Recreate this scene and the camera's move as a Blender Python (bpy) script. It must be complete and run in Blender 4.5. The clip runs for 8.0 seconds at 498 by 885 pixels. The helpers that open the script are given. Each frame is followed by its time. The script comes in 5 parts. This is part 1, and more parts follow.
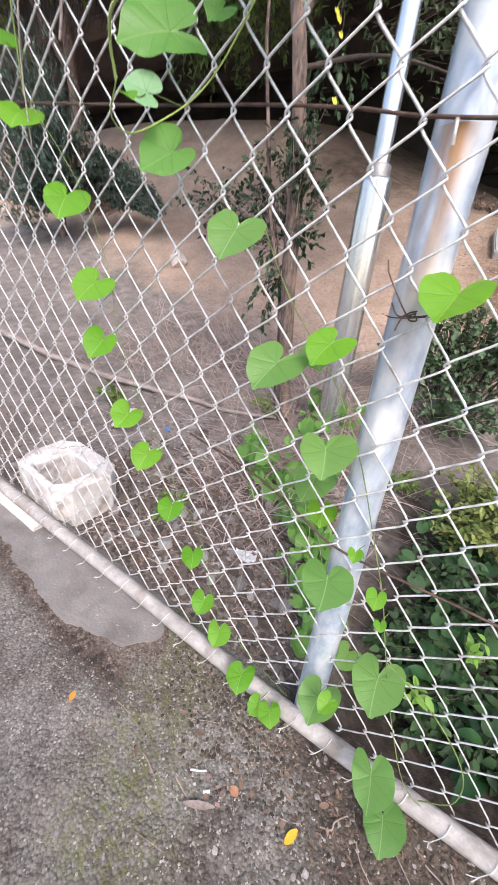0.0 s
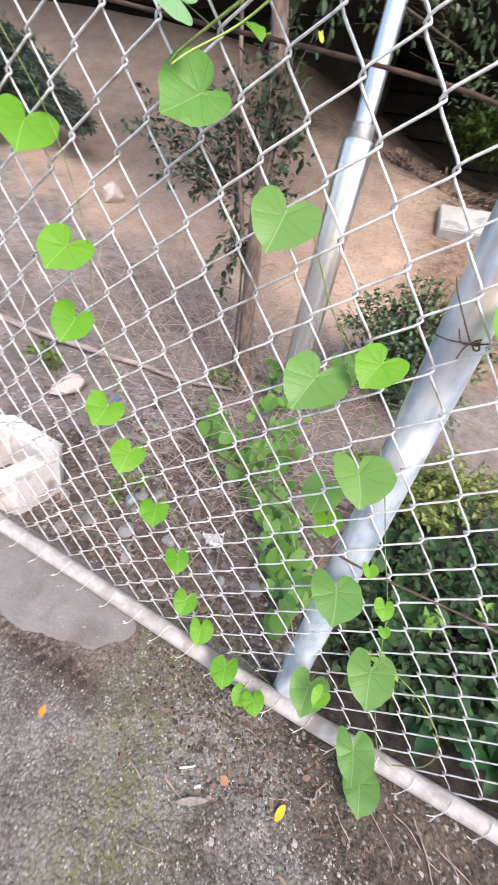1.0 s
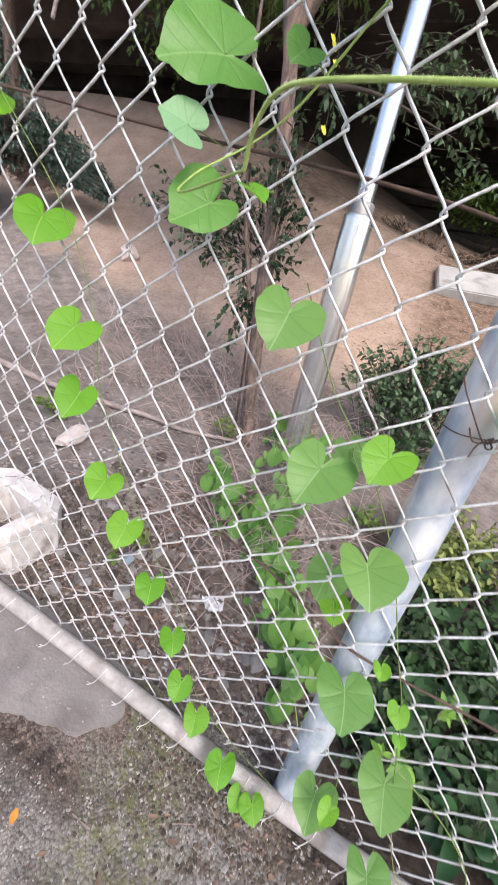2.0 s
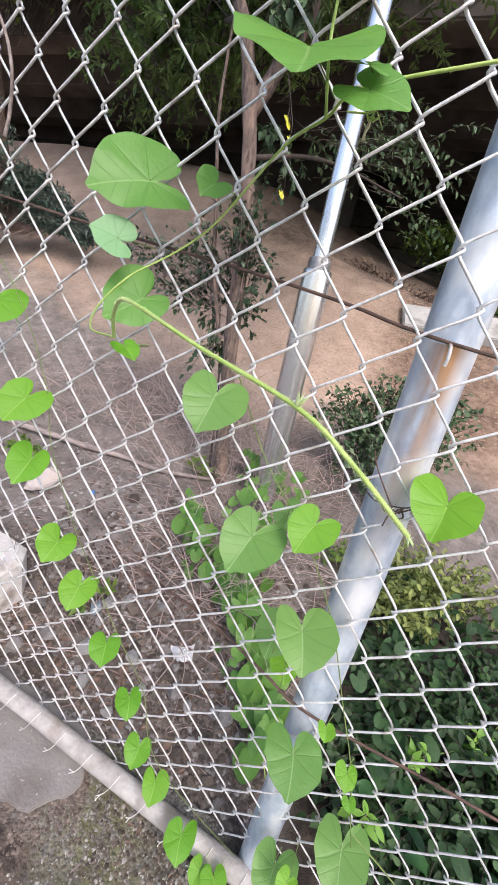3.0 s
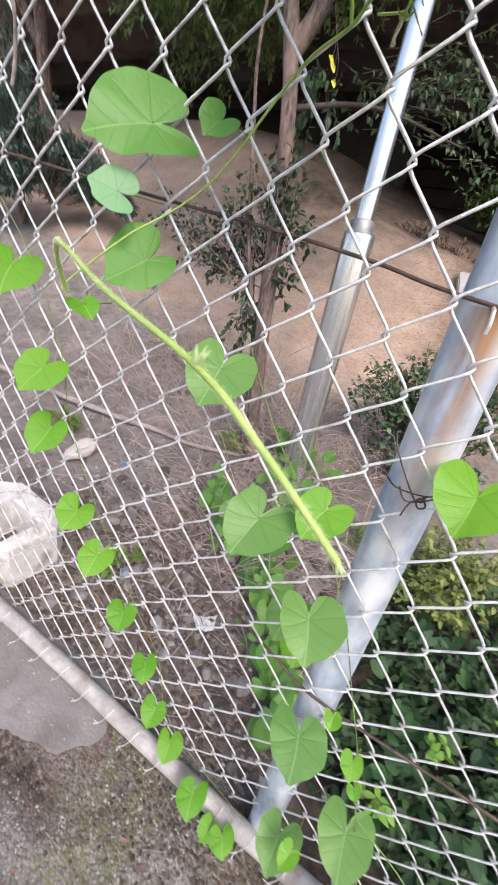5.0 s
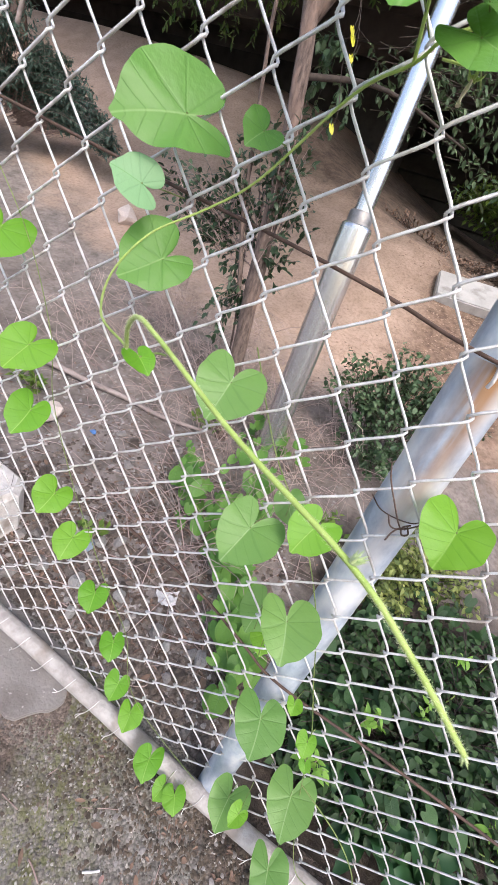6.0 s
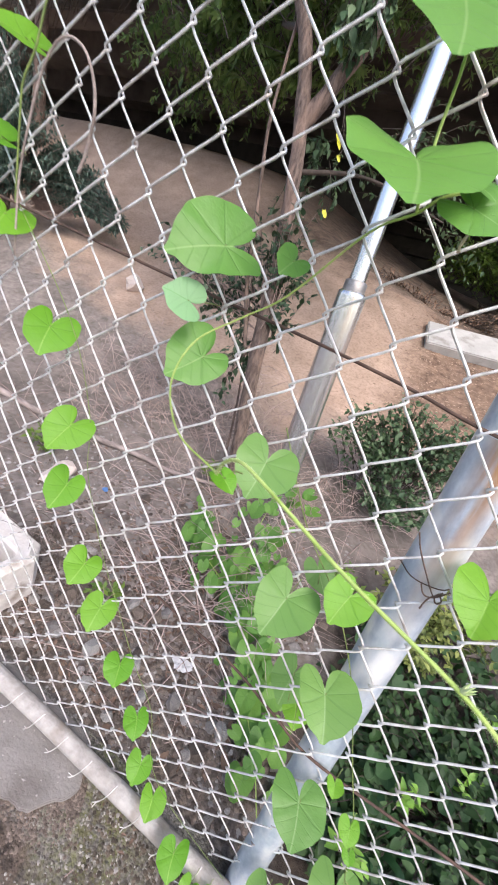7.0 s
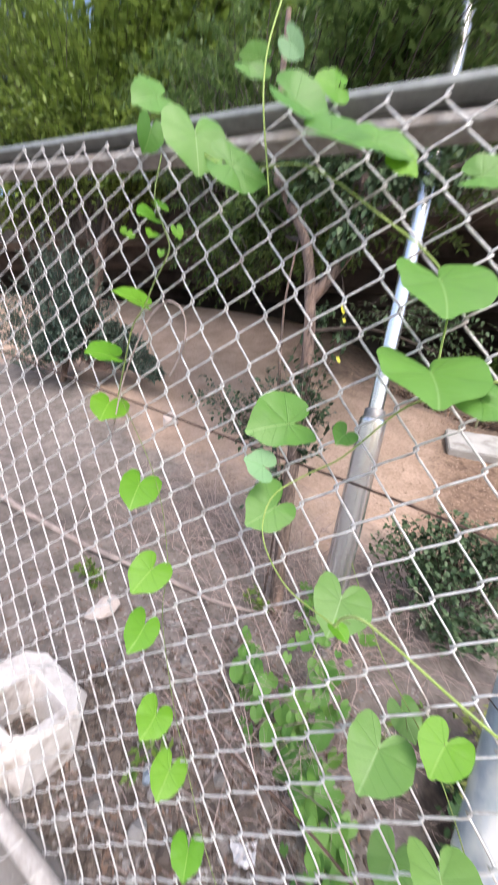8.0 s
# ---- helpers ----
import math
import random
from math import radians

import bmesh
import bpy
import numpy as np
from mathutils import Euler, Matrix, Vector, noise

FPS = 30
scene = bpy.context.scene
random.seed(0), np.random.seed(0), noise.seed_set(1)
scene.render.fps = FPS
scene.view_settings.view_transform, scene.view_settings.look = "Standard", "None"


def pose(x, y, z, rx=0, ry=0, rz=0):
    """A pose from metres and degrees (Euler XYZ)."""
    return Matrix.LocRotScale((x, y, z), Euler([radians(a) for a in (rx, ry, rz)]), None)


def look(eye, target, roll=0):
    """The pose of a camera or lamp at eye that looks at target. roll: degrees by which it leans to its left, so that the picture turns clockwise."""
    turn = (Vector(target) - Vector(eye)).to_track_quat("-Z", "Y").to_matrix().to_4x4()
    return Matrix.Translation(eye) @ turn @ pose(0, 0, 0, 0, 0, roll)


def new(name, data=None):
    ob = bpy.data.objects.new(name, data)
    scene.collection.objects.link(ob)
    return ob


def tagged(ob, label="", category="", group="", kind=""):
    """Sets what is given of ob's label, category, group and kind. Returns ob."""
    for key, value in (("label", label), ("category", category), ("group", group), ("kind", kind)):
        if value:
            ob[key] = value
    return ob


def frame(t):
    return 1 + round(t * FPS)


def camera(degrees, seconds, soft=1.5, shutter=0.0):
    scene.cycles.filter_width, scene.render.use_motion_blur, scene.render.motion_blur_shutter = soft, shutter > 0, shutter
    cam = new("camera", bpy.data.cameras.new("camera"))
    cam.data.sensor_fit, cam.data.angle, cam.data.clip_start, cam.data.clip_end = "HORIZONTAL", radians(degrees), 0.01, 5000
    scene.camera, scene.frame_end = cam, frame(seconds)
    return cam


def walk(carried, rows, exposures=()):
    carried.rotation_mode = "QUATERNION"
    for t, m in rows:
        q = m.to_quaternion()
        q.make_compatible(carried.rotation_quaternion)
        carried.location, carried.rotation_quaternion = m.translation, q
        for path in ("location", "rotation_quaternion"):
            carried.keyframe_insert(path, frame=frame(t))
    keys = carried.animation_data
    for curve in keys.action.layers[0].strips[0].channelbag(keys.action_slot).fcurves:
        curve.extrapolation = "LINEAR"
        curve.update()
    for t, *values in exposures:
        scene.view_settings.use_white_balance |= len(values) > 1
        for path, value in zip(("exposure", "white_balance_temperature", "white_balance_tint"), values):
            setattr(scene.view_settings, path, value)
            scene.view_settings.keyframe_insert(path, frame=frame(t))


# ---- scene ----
# World: x along the fence, y away from the walker through the fence, z up.
cam = camera(69.6, 8.0, soft=1.1, shutter=0.4)
# seconds, eye, yaw to the left, pitch up, roll
PATH = [
    (0.0, 0.0888, -0.4383, 0.8324, 30.14, -25.96, 5.41),
    (0.5, 0.0134, -0.4212, 0.8381, 24.28, -29.49, 10.21),
    (1.0, -0.0564, -0.4228, 0.8592, 16.70, -31.03, 12.90),
    (1.2, -0.0722, -0.4305, 0.8683, 13.04, -29.56, 13.87),
    (2.3, -0.0773, -0.3725, 0.9182, 20.48, -23.85, 12.52),
    (2.5, -0.0701, -0.3701, 0.9360, 19.16, -23.05, 13.17),
    (3.0, -0.0332, -0.3733, 0.9627, 17.78, -20.13, 11.93),
    (3.5, -0.0319, -0.3605, 0.9587, 19.49, -22.93, 12.04),
    (4.0, -0.0148, -0.3492, 0.9590, 20.39, -22.60, 11.71),
    (4.5, -0.0036, -0.3366, 0.9533, 25.38, -23.51, 9.00),
    (5.0, -0.0145, -0.3363, 0.9584, 23.30, -25.05, 11.61),
    (5.2, -0.0282, -0.3365, 0.9718, 18.38, -28.52, 17.84),
    (6.3, -0.0769, -0.3510, 0.9971, 15.63, -27.20, 20.51),
    (6.5, -0.0874, -0.3566, 1.0068, 16.74, -25.01, 19.57),
    (7.0, -0.1009, -0.3753, 1.0216, 18.30, -21.28, 17.47),
    (7.5, -0.1272, -0.4182, 1.0324, 23.68, -16.53, 15.45),
    (8.0, -0.1314, -0.4626, 1.0637, 26.79, -4.73, 11.40),
]


def stand(x, y, z, yaw, pitch, roll):
    a, b = radians(yaw), radians(pitch)
    way = Vector((-math.sin(a) * math.cos(b), math.cos(a) * math.cos(b), math.sin(b)))
    return look((x, y, z), Vector((x, y, z)) + way, roll)


walk(cam, [(t, stand(*r)) for t, *r in PATH], exposures=[(0.0, 1.24, 6480, 13), (0.5, 1.45, 6480, 13), (1.2, 1.34, 6480, 13), (2.4, 1.15, 6480, 13), (3.5, 1.08, 6480, 13), (4.0, 1.01, 6480, 13), (4.5, 1.04, 6480, 13), (5.0, 1.15, 6480, 13), (6.5, 1.19, 6480, 13), (8.0, 1.30, 6480, 13)])

# ---- light ----
world = bpy.data.worlds.new("sky")
scene.world = world
world.use_nodes = True
sky = world.node_tree.nodes.new("ShaderNodeTexSky")
sky.sky_type, sky.sun_disc = "NISHITA", False
sky.sun_elevation, sky.sun_rotation = radians(48), radians(135)
sky.air_density, sky.dust_density, sky.ozone_density = 1.0, 3.0, 1.0
back = world.node_tree.nodes["Background"]
back.inputs["Strength"].default_value = 0.15
world.node_tree.links.new(sky.outputs["Color"], back.inputs["Color"])
sun = new("sun", bpy.data.lights.new("sun", "SUN"))
sun.data.energy, sun.data.angle, sun.data.color = 0.8, radians(30), (1.0, 0.97, 0.92)
sun.matrix_world = look((5, -5, 8), (0, 0, 0))


# ---- materials ----
def mat(name, c1, c2, scale=20.0, rough=0.8, metal=0.0, bump=0.3, bscale=None, spots=None, spot_at=0.62, spot_scale=3.0, depth=0.004, stretch=(1, 1, 1), vary=0.0):
    m = bpy.data.materials.new(name)
    m.use_nodes = True
    nt = m.node_tree
    N, L = nt.nodes, nt.links
    bsdf = N["Principled BSDF"]
    tc = N.new("ShaderNodeTexCoord")
    mp = N.new("ShaderNodeMapping")
    mp.inputs["Scale"].default_value = stretch
    L.new(tc.outputs["Object"], mp.inputs["Vector"])
    n1 = N.new("ShaderNodeTexNoise")
    n1.inputs["Scale"].default_value, n1.inputs["Detail"].default_value, n1.inputs["Roughness"].default_value = scale, 8, 0.65
    L.new(mp.outputs["Vector"], n1.inputs["Vector"])
    ramp = N.new("ShaderNodeValToRGB")
    ramp.color_ramp.elements[0].position, ramp.color_ramp.elements[1].position = 0.32, 0.68
    ramp.color_ramp.elements[0].color, ramp.color_ramp.elements[1].color = (*c1, 1), (*c2, 1)
    L.new(n1.outputs["Fac"], ramp.inputs["Fac"])
    col = ramp.outputs["Color"]
    if spots:
        n2 = N.new("ShaderNodeTexNoise")
        n2.inputs["Scale"].default_value, n2.inputs["Detail"].default_value = spot_scale, 5
        L.new(mp.outputs["Vector"], n2.inputs["Vector"])
        r2 = N.new("ShaderNodeValToRGB")
        r2.color_ramp.elements[0].position, r2.color_ramp.elements[1].position = spot_at - 0.1, spot_at + 0.08
        L.new(n2.outputs["Fac"], r2.inputs["Fac"])
        mix = N.new("ShaderNodeMix")
        mix.data_type = "RGBA"
        L.new(r2.outputs["Color"], mix.inputs["Factor"])
        L.new(col, mix.inputs["A"])
        mix.inputs["B"].default_value = (*spots, 1)
        col = mix.outputs["Result"]
    if vary:
        info, hsv, mr = N.new("ShaderNodeObjectInfo"), N.new("ShaderNodeHueSaturation"), N.new("ShaderNodeMapRange")
        mr.inputs["To Min"].default_value, mr.inputs["To Max"].default_value = 1 - vary, 1 + vary
        geo, add, fr = N.new("ShaderNodeNewGeometry"), N.new("ShaderNodeMath"), N.new("ShaderNodeMath")
        add.operation, fr.operation = "ADD", "FRACT"
        L.new(info.outputs["Random"], add.inputs[0])
        L.new(geo.outputs["Random Per Island"], add.inputs[1])
        L.new(add.outputs[0], fr.inputs[0])
        L.new(fr.outputs[0], mr.inputs["Value"])
        L.new(mr.outputs["Result"], hsv.inputs["Value"])
        L.new(col, hsv.inputs["Color"])
        col = hsv.outputs["Color"]
    L.new(col, bsdf.inputs["Base Color"])
    bsdf.inputs["Roughness"].default_value, bsdf.inputs["Metallic"].default_value = rough, metal
    if bump:
        n3, bp = N.new("ShaderNodeTexNoise"), N.new("ShaderNodeBump")
        n3.inputs["Scale"].default_value, n3.inputs["Detail"].default_value = bscale or scale * 3, 6
        L.new(mp.outputs["Vector"], n3.inputs["Vector"])
        bp.inputs["Strength"].default_value, bp.inputs["Distance"].default_value = bump, depth
        L.new(n3.outputs["Fac"], bp.inputs["Height"])
        L.new(bp.outputs["Normal"], bsdf.inputs["Normal"])
    return m


def leaf_mat(name, c1, c2, glow=0.35, rough=0.45, veins=0.0, vein_col=(0.25, 0.42, 0.14), vary=0.25):
    """A leaf: two greens by noise and from leaf to leaf, side veins from the leaf's own coordinates, light through the blade."""
    m = bpy.data.materials.new(name)
    m.use_nodes = True
    nt = m.node_tree
    N, L = nt.nodes, nt.links
    bsdf, out = N["Principled BSDF"], N["Material Output"]
    tc = N.new("ShaderNodeTexCoord")
    n1 = N.new("ShaderNodeTexNoise")
    n1.inputs["Scale"].default_value, n1.inputs["Detail"].default_value = 22, 3
    L.new(tc.outputs["Object"], n1.inputs["Vector"])
    info = N.new("ShaderNodeObjectInfo")
    geo = N.new("ShaderNodeNewGeometry")
    add = N.new("ShaderNodeMath")
    add.operation = "ADD"
    L.new(info.outputs["Random"], add.inputs[0])
    L.new(geo.outputs["Random Per Island"], add.inputs[1])
    fr = N.new("ShaderNodeMath")
    fr.operation = "FRACT"
    L.new(add.outputs[0], fr.inputs[0])
    av = N.new("ShaderNodeMix")
    av.data_type = "FLOAT"
    av.inputs["Factor"].default_value = 0.6
    L.new(n1.outputs["Fac"], av.inputs["A"])
    L.new(fr.outputs[0], av.inputs["B"])
    mix = N.new("ShaderNodeMix")
    mix.data_type = "RGBA"
    L.new(av.outputs["Result"], mix.inputs["Factor"])
    mix.inputs["A"].default_value, mix.inputs["B"].default_value = (*c1, 1), (*c2, 1)
    col = mix.outputs["Result"]
    if veins:
        uv = N.new("ShaderNodeUVMap")
        uv.uv_map = "blade"
        sep = N.new("ShaderNodeSeparateXYZ")
        L.new(uv.outputs["UV"], sep.inputs["Vector"])
        ab = N.new("ShaderNodeMath")
        ab.operation = "ABSOLUTE"
        L.new(sep.outputs["X"], ab.inputs[0])
        # side veins: whole numbers of the second map, drawn as creases; the midrib as a pale ridge
        ray = N.new("ShaderNodeUVMap")
        ray.uv_map = "ray"
        fan = N.new("ShaderNodeSeparateXYZ")
        L.new(ray.outputs["UV"], fan.inputs["Vector"])
        pg = N.new("ShaderNodeMath")
        pg.operation = "PINGPONG"
        pg.inputs[1].default_value = 0.5
        L.new(fan.outputs["X"], pg.inputs[0])
        pp = N.new("ShaderNodeMath")
        pp.operation = "MULTIPLY"
        L.new(pg.outputs[0], pp.inputs[0])
        L.new(fan.outputs["Y"], pp.inputs[1])

        def line(value, half):
            r = N.new("ShaderNodeMapRange")
            r.interpolation_type = "SMOOTHSTEP"
            r.inputs["From Min"].default_value, r.inputs["From Max"].default_value = 0.0, half
            r.inputs["To Min"].default_value, r.inputs["To Max"].default_value = 1.0, 0.0
            L.new(value, r.inputs["Value"])
            return r.outputs["Result"]

        def tint(fac, amount, base, colour):
            k, x = N.new("ShaderNodeMath"), N.new("ShaderNodeMix")
            k.operation = "MULTIPLY"
            k.inputs[1].default_value = amount
            L.new(fac, k.inputs[0])
            x.data_type = "RGBA"
            L.new(k.outputs[0], x.inputs["Factor"])
            L.new(base, x.inputs["A"])
            x.inputs["B"].default_value = (*colour, 1)
            return x.outputs["Result"]

        side, rib = line(pp.outputs[0], 0.05), line(ab.outputs[0], 0.018)
        # side veins tinted darker: the shadow in the creases, put into the colour
        col = tint(side, veins * 0.5, col, tuple(0.6 * c for c in c1))
        col = tint(rib, veins * 1.6, col, vein_col)
        bp = N.new("ShaderNodeBump")
        bp.inputs["Strength"].default_value, bp.inputs["Distance"].default_value = 0.25, 0.0012
        bp.invert = True
        L.new(side, bp.inputs["Height"])
        cell, pucker = N.new("ShaderNodeTexNoise"), N.new("ShaderNodeBump")
        cell.inputs["Scale"].default_value, cell.inputs["Detail"].default_value = 7, 3
        L.new(uv.outputs["UV"], cell.inputs["Vector"])
        pucker.inputs["Strength"].default_value, pucker.inputs["Distance"].default_value = 0.25, 0.004
        L.new(cell.outputs["Fac"], pucker.inputs["Height"])
        L.new(bp.outputs["Normal"], pucker.inputs["Normal"])
        L.new(pucker.outputs["Normal"], bsdf.inputs["Normal"])
    L.new(col, bsdf.inputs["Base Color"])
    bsdf.inputs["Roughness"].default_value = rough
    bsdf.inputs["Specular IOR Level"].default_value = 0.42
    tr = N.new("ShaderNodeBsdfTranslucent")
    L.new(col, tr.inputs["Color"])
    ms = N.new("ShaderNodeMixShader")
    ms.inputs[0].default_value = glow
    L.new(bsdf.outputs[0], ms.inputs[1])
    L.new(tr.outputs[0], ms.inputs[2])
    L.new(ms.outputs[0], out.inputs["Surface"])
    return m


M = dict(
    wire=mat("galvanised_wire", (0.52, 0.51, 0.505), (0.82, 0.81, 0.80), 75, 0.45, 0.25, 0.5, 300, spots=(0.34, 0.29, 0.26), spot_at=0.64, spot_scale=34, depth=0.001),
    post=mat("galvanised_tube", (0.31, 0.38, 0.48), (0.66, 0.71, 0.78), 34, 0.36, 0.2, 0.3, 160, spots=(0.78, 0.79, 0.80), spot_at=0.57, spot_scale=24, depth=0.001, stretch=(1, 1, 0.55)),
    rail=mat("limewashed_pipe", (0.27, 0.245, 0.23), (0.48, 0.45, 0.43), 30, 0.85, 0.0, 0.6, 120, spots=(0.27, 0.23, 0.20), spot_at=0.63, spot_scale=17),
    flange=mat("galvanised_flange", (0.22, 0.235, 0.225), (0.36, 0.375, 0.36), 25, 0.55, 0.2, 0.3, 120),
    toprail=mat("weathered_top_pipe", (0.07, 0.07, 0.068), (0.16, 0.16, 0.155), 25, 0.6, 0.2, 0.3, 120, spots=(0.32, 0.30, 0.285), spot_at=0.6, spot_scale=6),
    steel=mat("stainless_tube", (0.58, 0.58, 0.585), (0.86, 0.86, 0.865), 40, 0.22, 0.86, 0.05, 300, depth=0.0005, stretch=(1, 1, 0.03), spots=(0.46, 0.44, 0.42), spot_at=0.66, spot_scale=26),
    collar=mat("dull_collar", (0.22, 0.21, 0.20), (0.40, 0.385, 0.37), 40, 0.5, 0.8, 0.3, 200, depth=0.001),
    rust=mat("rusty_wire", (0.05, 0.031, 0.025), (0.125, 0.074, 0.056), 60, 0.85, 0.0, 0.5, 300, depth=0.001),
    pad=mat("cement_strip", (0.165, 0.150, 0.141), (0.255, 0.235, 0.222), 9, 0.9, 0.0, 0.8, 130, spots=(0.15, 0.13, 0.12), spot_at=0.63, spot_scale=11),
    block=mat("white_concrete_block", (0.58, 0.53, 0.50), (0.80, 0.76, 0.73), 16, 0.9, 0.0, 0.8, 90, spots=(0.34, 0.28, 0.24), spot_at=0.62, spot_scale=14),
    slab=mat("pale_concrete_slab", (0.38, 0.37, 0.355), (0.52, 0.51, 0.495), 6, 0.9, 0.0, 0.5, 60, spots=(0.27, 0.25, 0.23), spot_at=0.64, spot_scale=9),
    girder=mat("dusty_concrete_girder", (0.09, 0.075, 0.064), (0.17, 0.145, 0.127), 2.5, 0.9, 0.0, 0.4, 40, spots=(0.035, 0.03, 0.026), spot_at=0.6, spot_scale=1.2),
    # the dark of the void under the deck is put into this concrete colour
    bridge=mat("shade_dark_concrete", (0.034, 0.030, 0.028), (0.075, 0.068, 0.062), 3, 0.9, 0.0, 0.4, 40),
    bark=mat("pale_bark", (0.055, 0.038, 0.032), (0.22, 0.163, 0.137), 90, 0.95, 0.0, 0.9, 120, spots=(0.27, 0.185, 0.148), spot_at=0.6, spot_scale=22, depth=0.009, stretch=(1, 1, 0.3)),
    darkbark=mat("dark_twig", (0.035, 0.027, 0.022), (0.08, 0.06, 0.05), 30, 0.9, 0.0, 0.4, 100),
    stem=mat("green_stem", (0.26, 0.38, 0.07), (0.40, 0.51, 0.15), 60, 0.6, 0.0, 0.3, 300, depth=0.001),
    vinestem=mat("vine_stem", (0.10, 0.15, 0.04), (0.22, 0.29, 0.08), 60, 0.7, 0.0, 0.3, 300, depth=0.001),
    log=mat("weathered_log", (0.20, 0.16, 0.145), (0.46, 0.38, 0.35), 40, 0.9, 0.0, 0.8, 120, stretch=(0.3, 1, 1)),
    bud=mat("pale_bud", (0.34, 0.46, 0.17), (0.58, 0.66, 0.36), 300, 0.6, 0.0, 0.3, 900, depth=0.0005),
    hair=mat("pale_hair", (0.60, 0.68, 0.36), (0.74, 0.80, 0.50), 60, 0.6, 0.0, 0.0),
    stone=mat("rubble_stone", (0.17, 0.15, 0.14), (0.40, 0.37, 0.35), 30, 0.9, 0.0, 0.6, 120, vary=0.35),
    twig=mat("dry_twig", (0.20, 0.14, 0.125), (0.40, 0.30, 0.27), 40, 0.9, 0.0, 0.4, 200),
    brush=mat("dry_brushwood", (0.22, 0.155, 0.137), (0.56, 0.44, 0.40), 6, 0.9, 0.0, 0.3, 200),
    heart=leaf_mat("heart_leaf", (0.10, 0.24, 0.05), (0.185, 0.34, 0.085), 0.28, 0.42, 0.36, (0.34, 0.48, 0.22)),
    heart_top=leaf_mat("upper_heart_leaf", (0.085, 0.24, 0.038), (0.155, 0.335, 0.062), 0.28, 0.42, 0.34, (0.30, 0.46, 0.17)),
    heart_pale=leaf_mat("pale_heart_leaf", (0.19, 0.38, 0.17), (0.25, 0.45, 0.23), 0.28, 0.5, 0.4, (0.14, 0.34, 0.10)),
    # next two: dark greens, darkened further to hold the undergrowth's deep shade
    heart_dark=leaf_mat("shade_dark_heart_leaf", (0.008, 0.032, 0.011), (0.07, 0.16, 0.045), 0.22, 0.6, 0.25, (0.10, 0.19, 0.08)),
    broad=leaf_mat("broad_dark_leaf", (0.012, 0.045, 0.018), (0.06, 0.16, 0.05), 0.25, 0.45),
    grey=leaf_mat("grey_green_leaf", (0.022, 0.062, 0.026), (0.15, 0.225, 0.11), 0.22, 0.5),
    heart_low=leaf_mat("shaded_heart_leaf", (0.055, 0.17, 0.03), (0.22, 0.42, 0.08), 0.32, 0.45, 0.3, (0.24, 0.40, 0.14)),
    heart_young=leaf_mat("young_heart_leaf", (0.10, 0.31, 0.015), (0.19, 0.41, 0.028), 0.33, 0.45, 0.34, (0.34, 0.56, 0.12)),
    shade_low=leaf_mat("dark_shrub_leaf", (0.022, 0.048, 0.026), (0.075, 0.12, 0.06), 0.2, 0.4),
    # dark green, with the deep shade at the fence foot added to the colour
    under=leaf_mat("shade_dark_undergrowth_leaf", (0.006, 0.020, 0.008), (0.075, 0.15, 0.045), 0.2, 0.6),
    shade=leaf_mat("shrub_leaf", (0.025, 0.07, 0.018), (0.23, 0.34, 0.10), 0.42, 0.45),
    feather=leaf_mat("feathery_leaf", (0.050, 0.090, 0.072), (0.155, 0.225, 0.175), 0.25, 0.55),
    lit=leaf_mat("tree_leaf", (0.06, 0.13, 0.025), (0.23, 0.34, 0.06), 0.3, 0.45),
    canopy=leaf_mat("canopy_leaf", (0.02, 0.055, 0.012), (0.34, 0.46, 0.09), 0.35, 0.5),
    gold=leaf_mat("yellow_green_leaf", (0.04, 0.09, 0.02), (0.44, 0.48, 0.14), 0.3, 0.5),
)


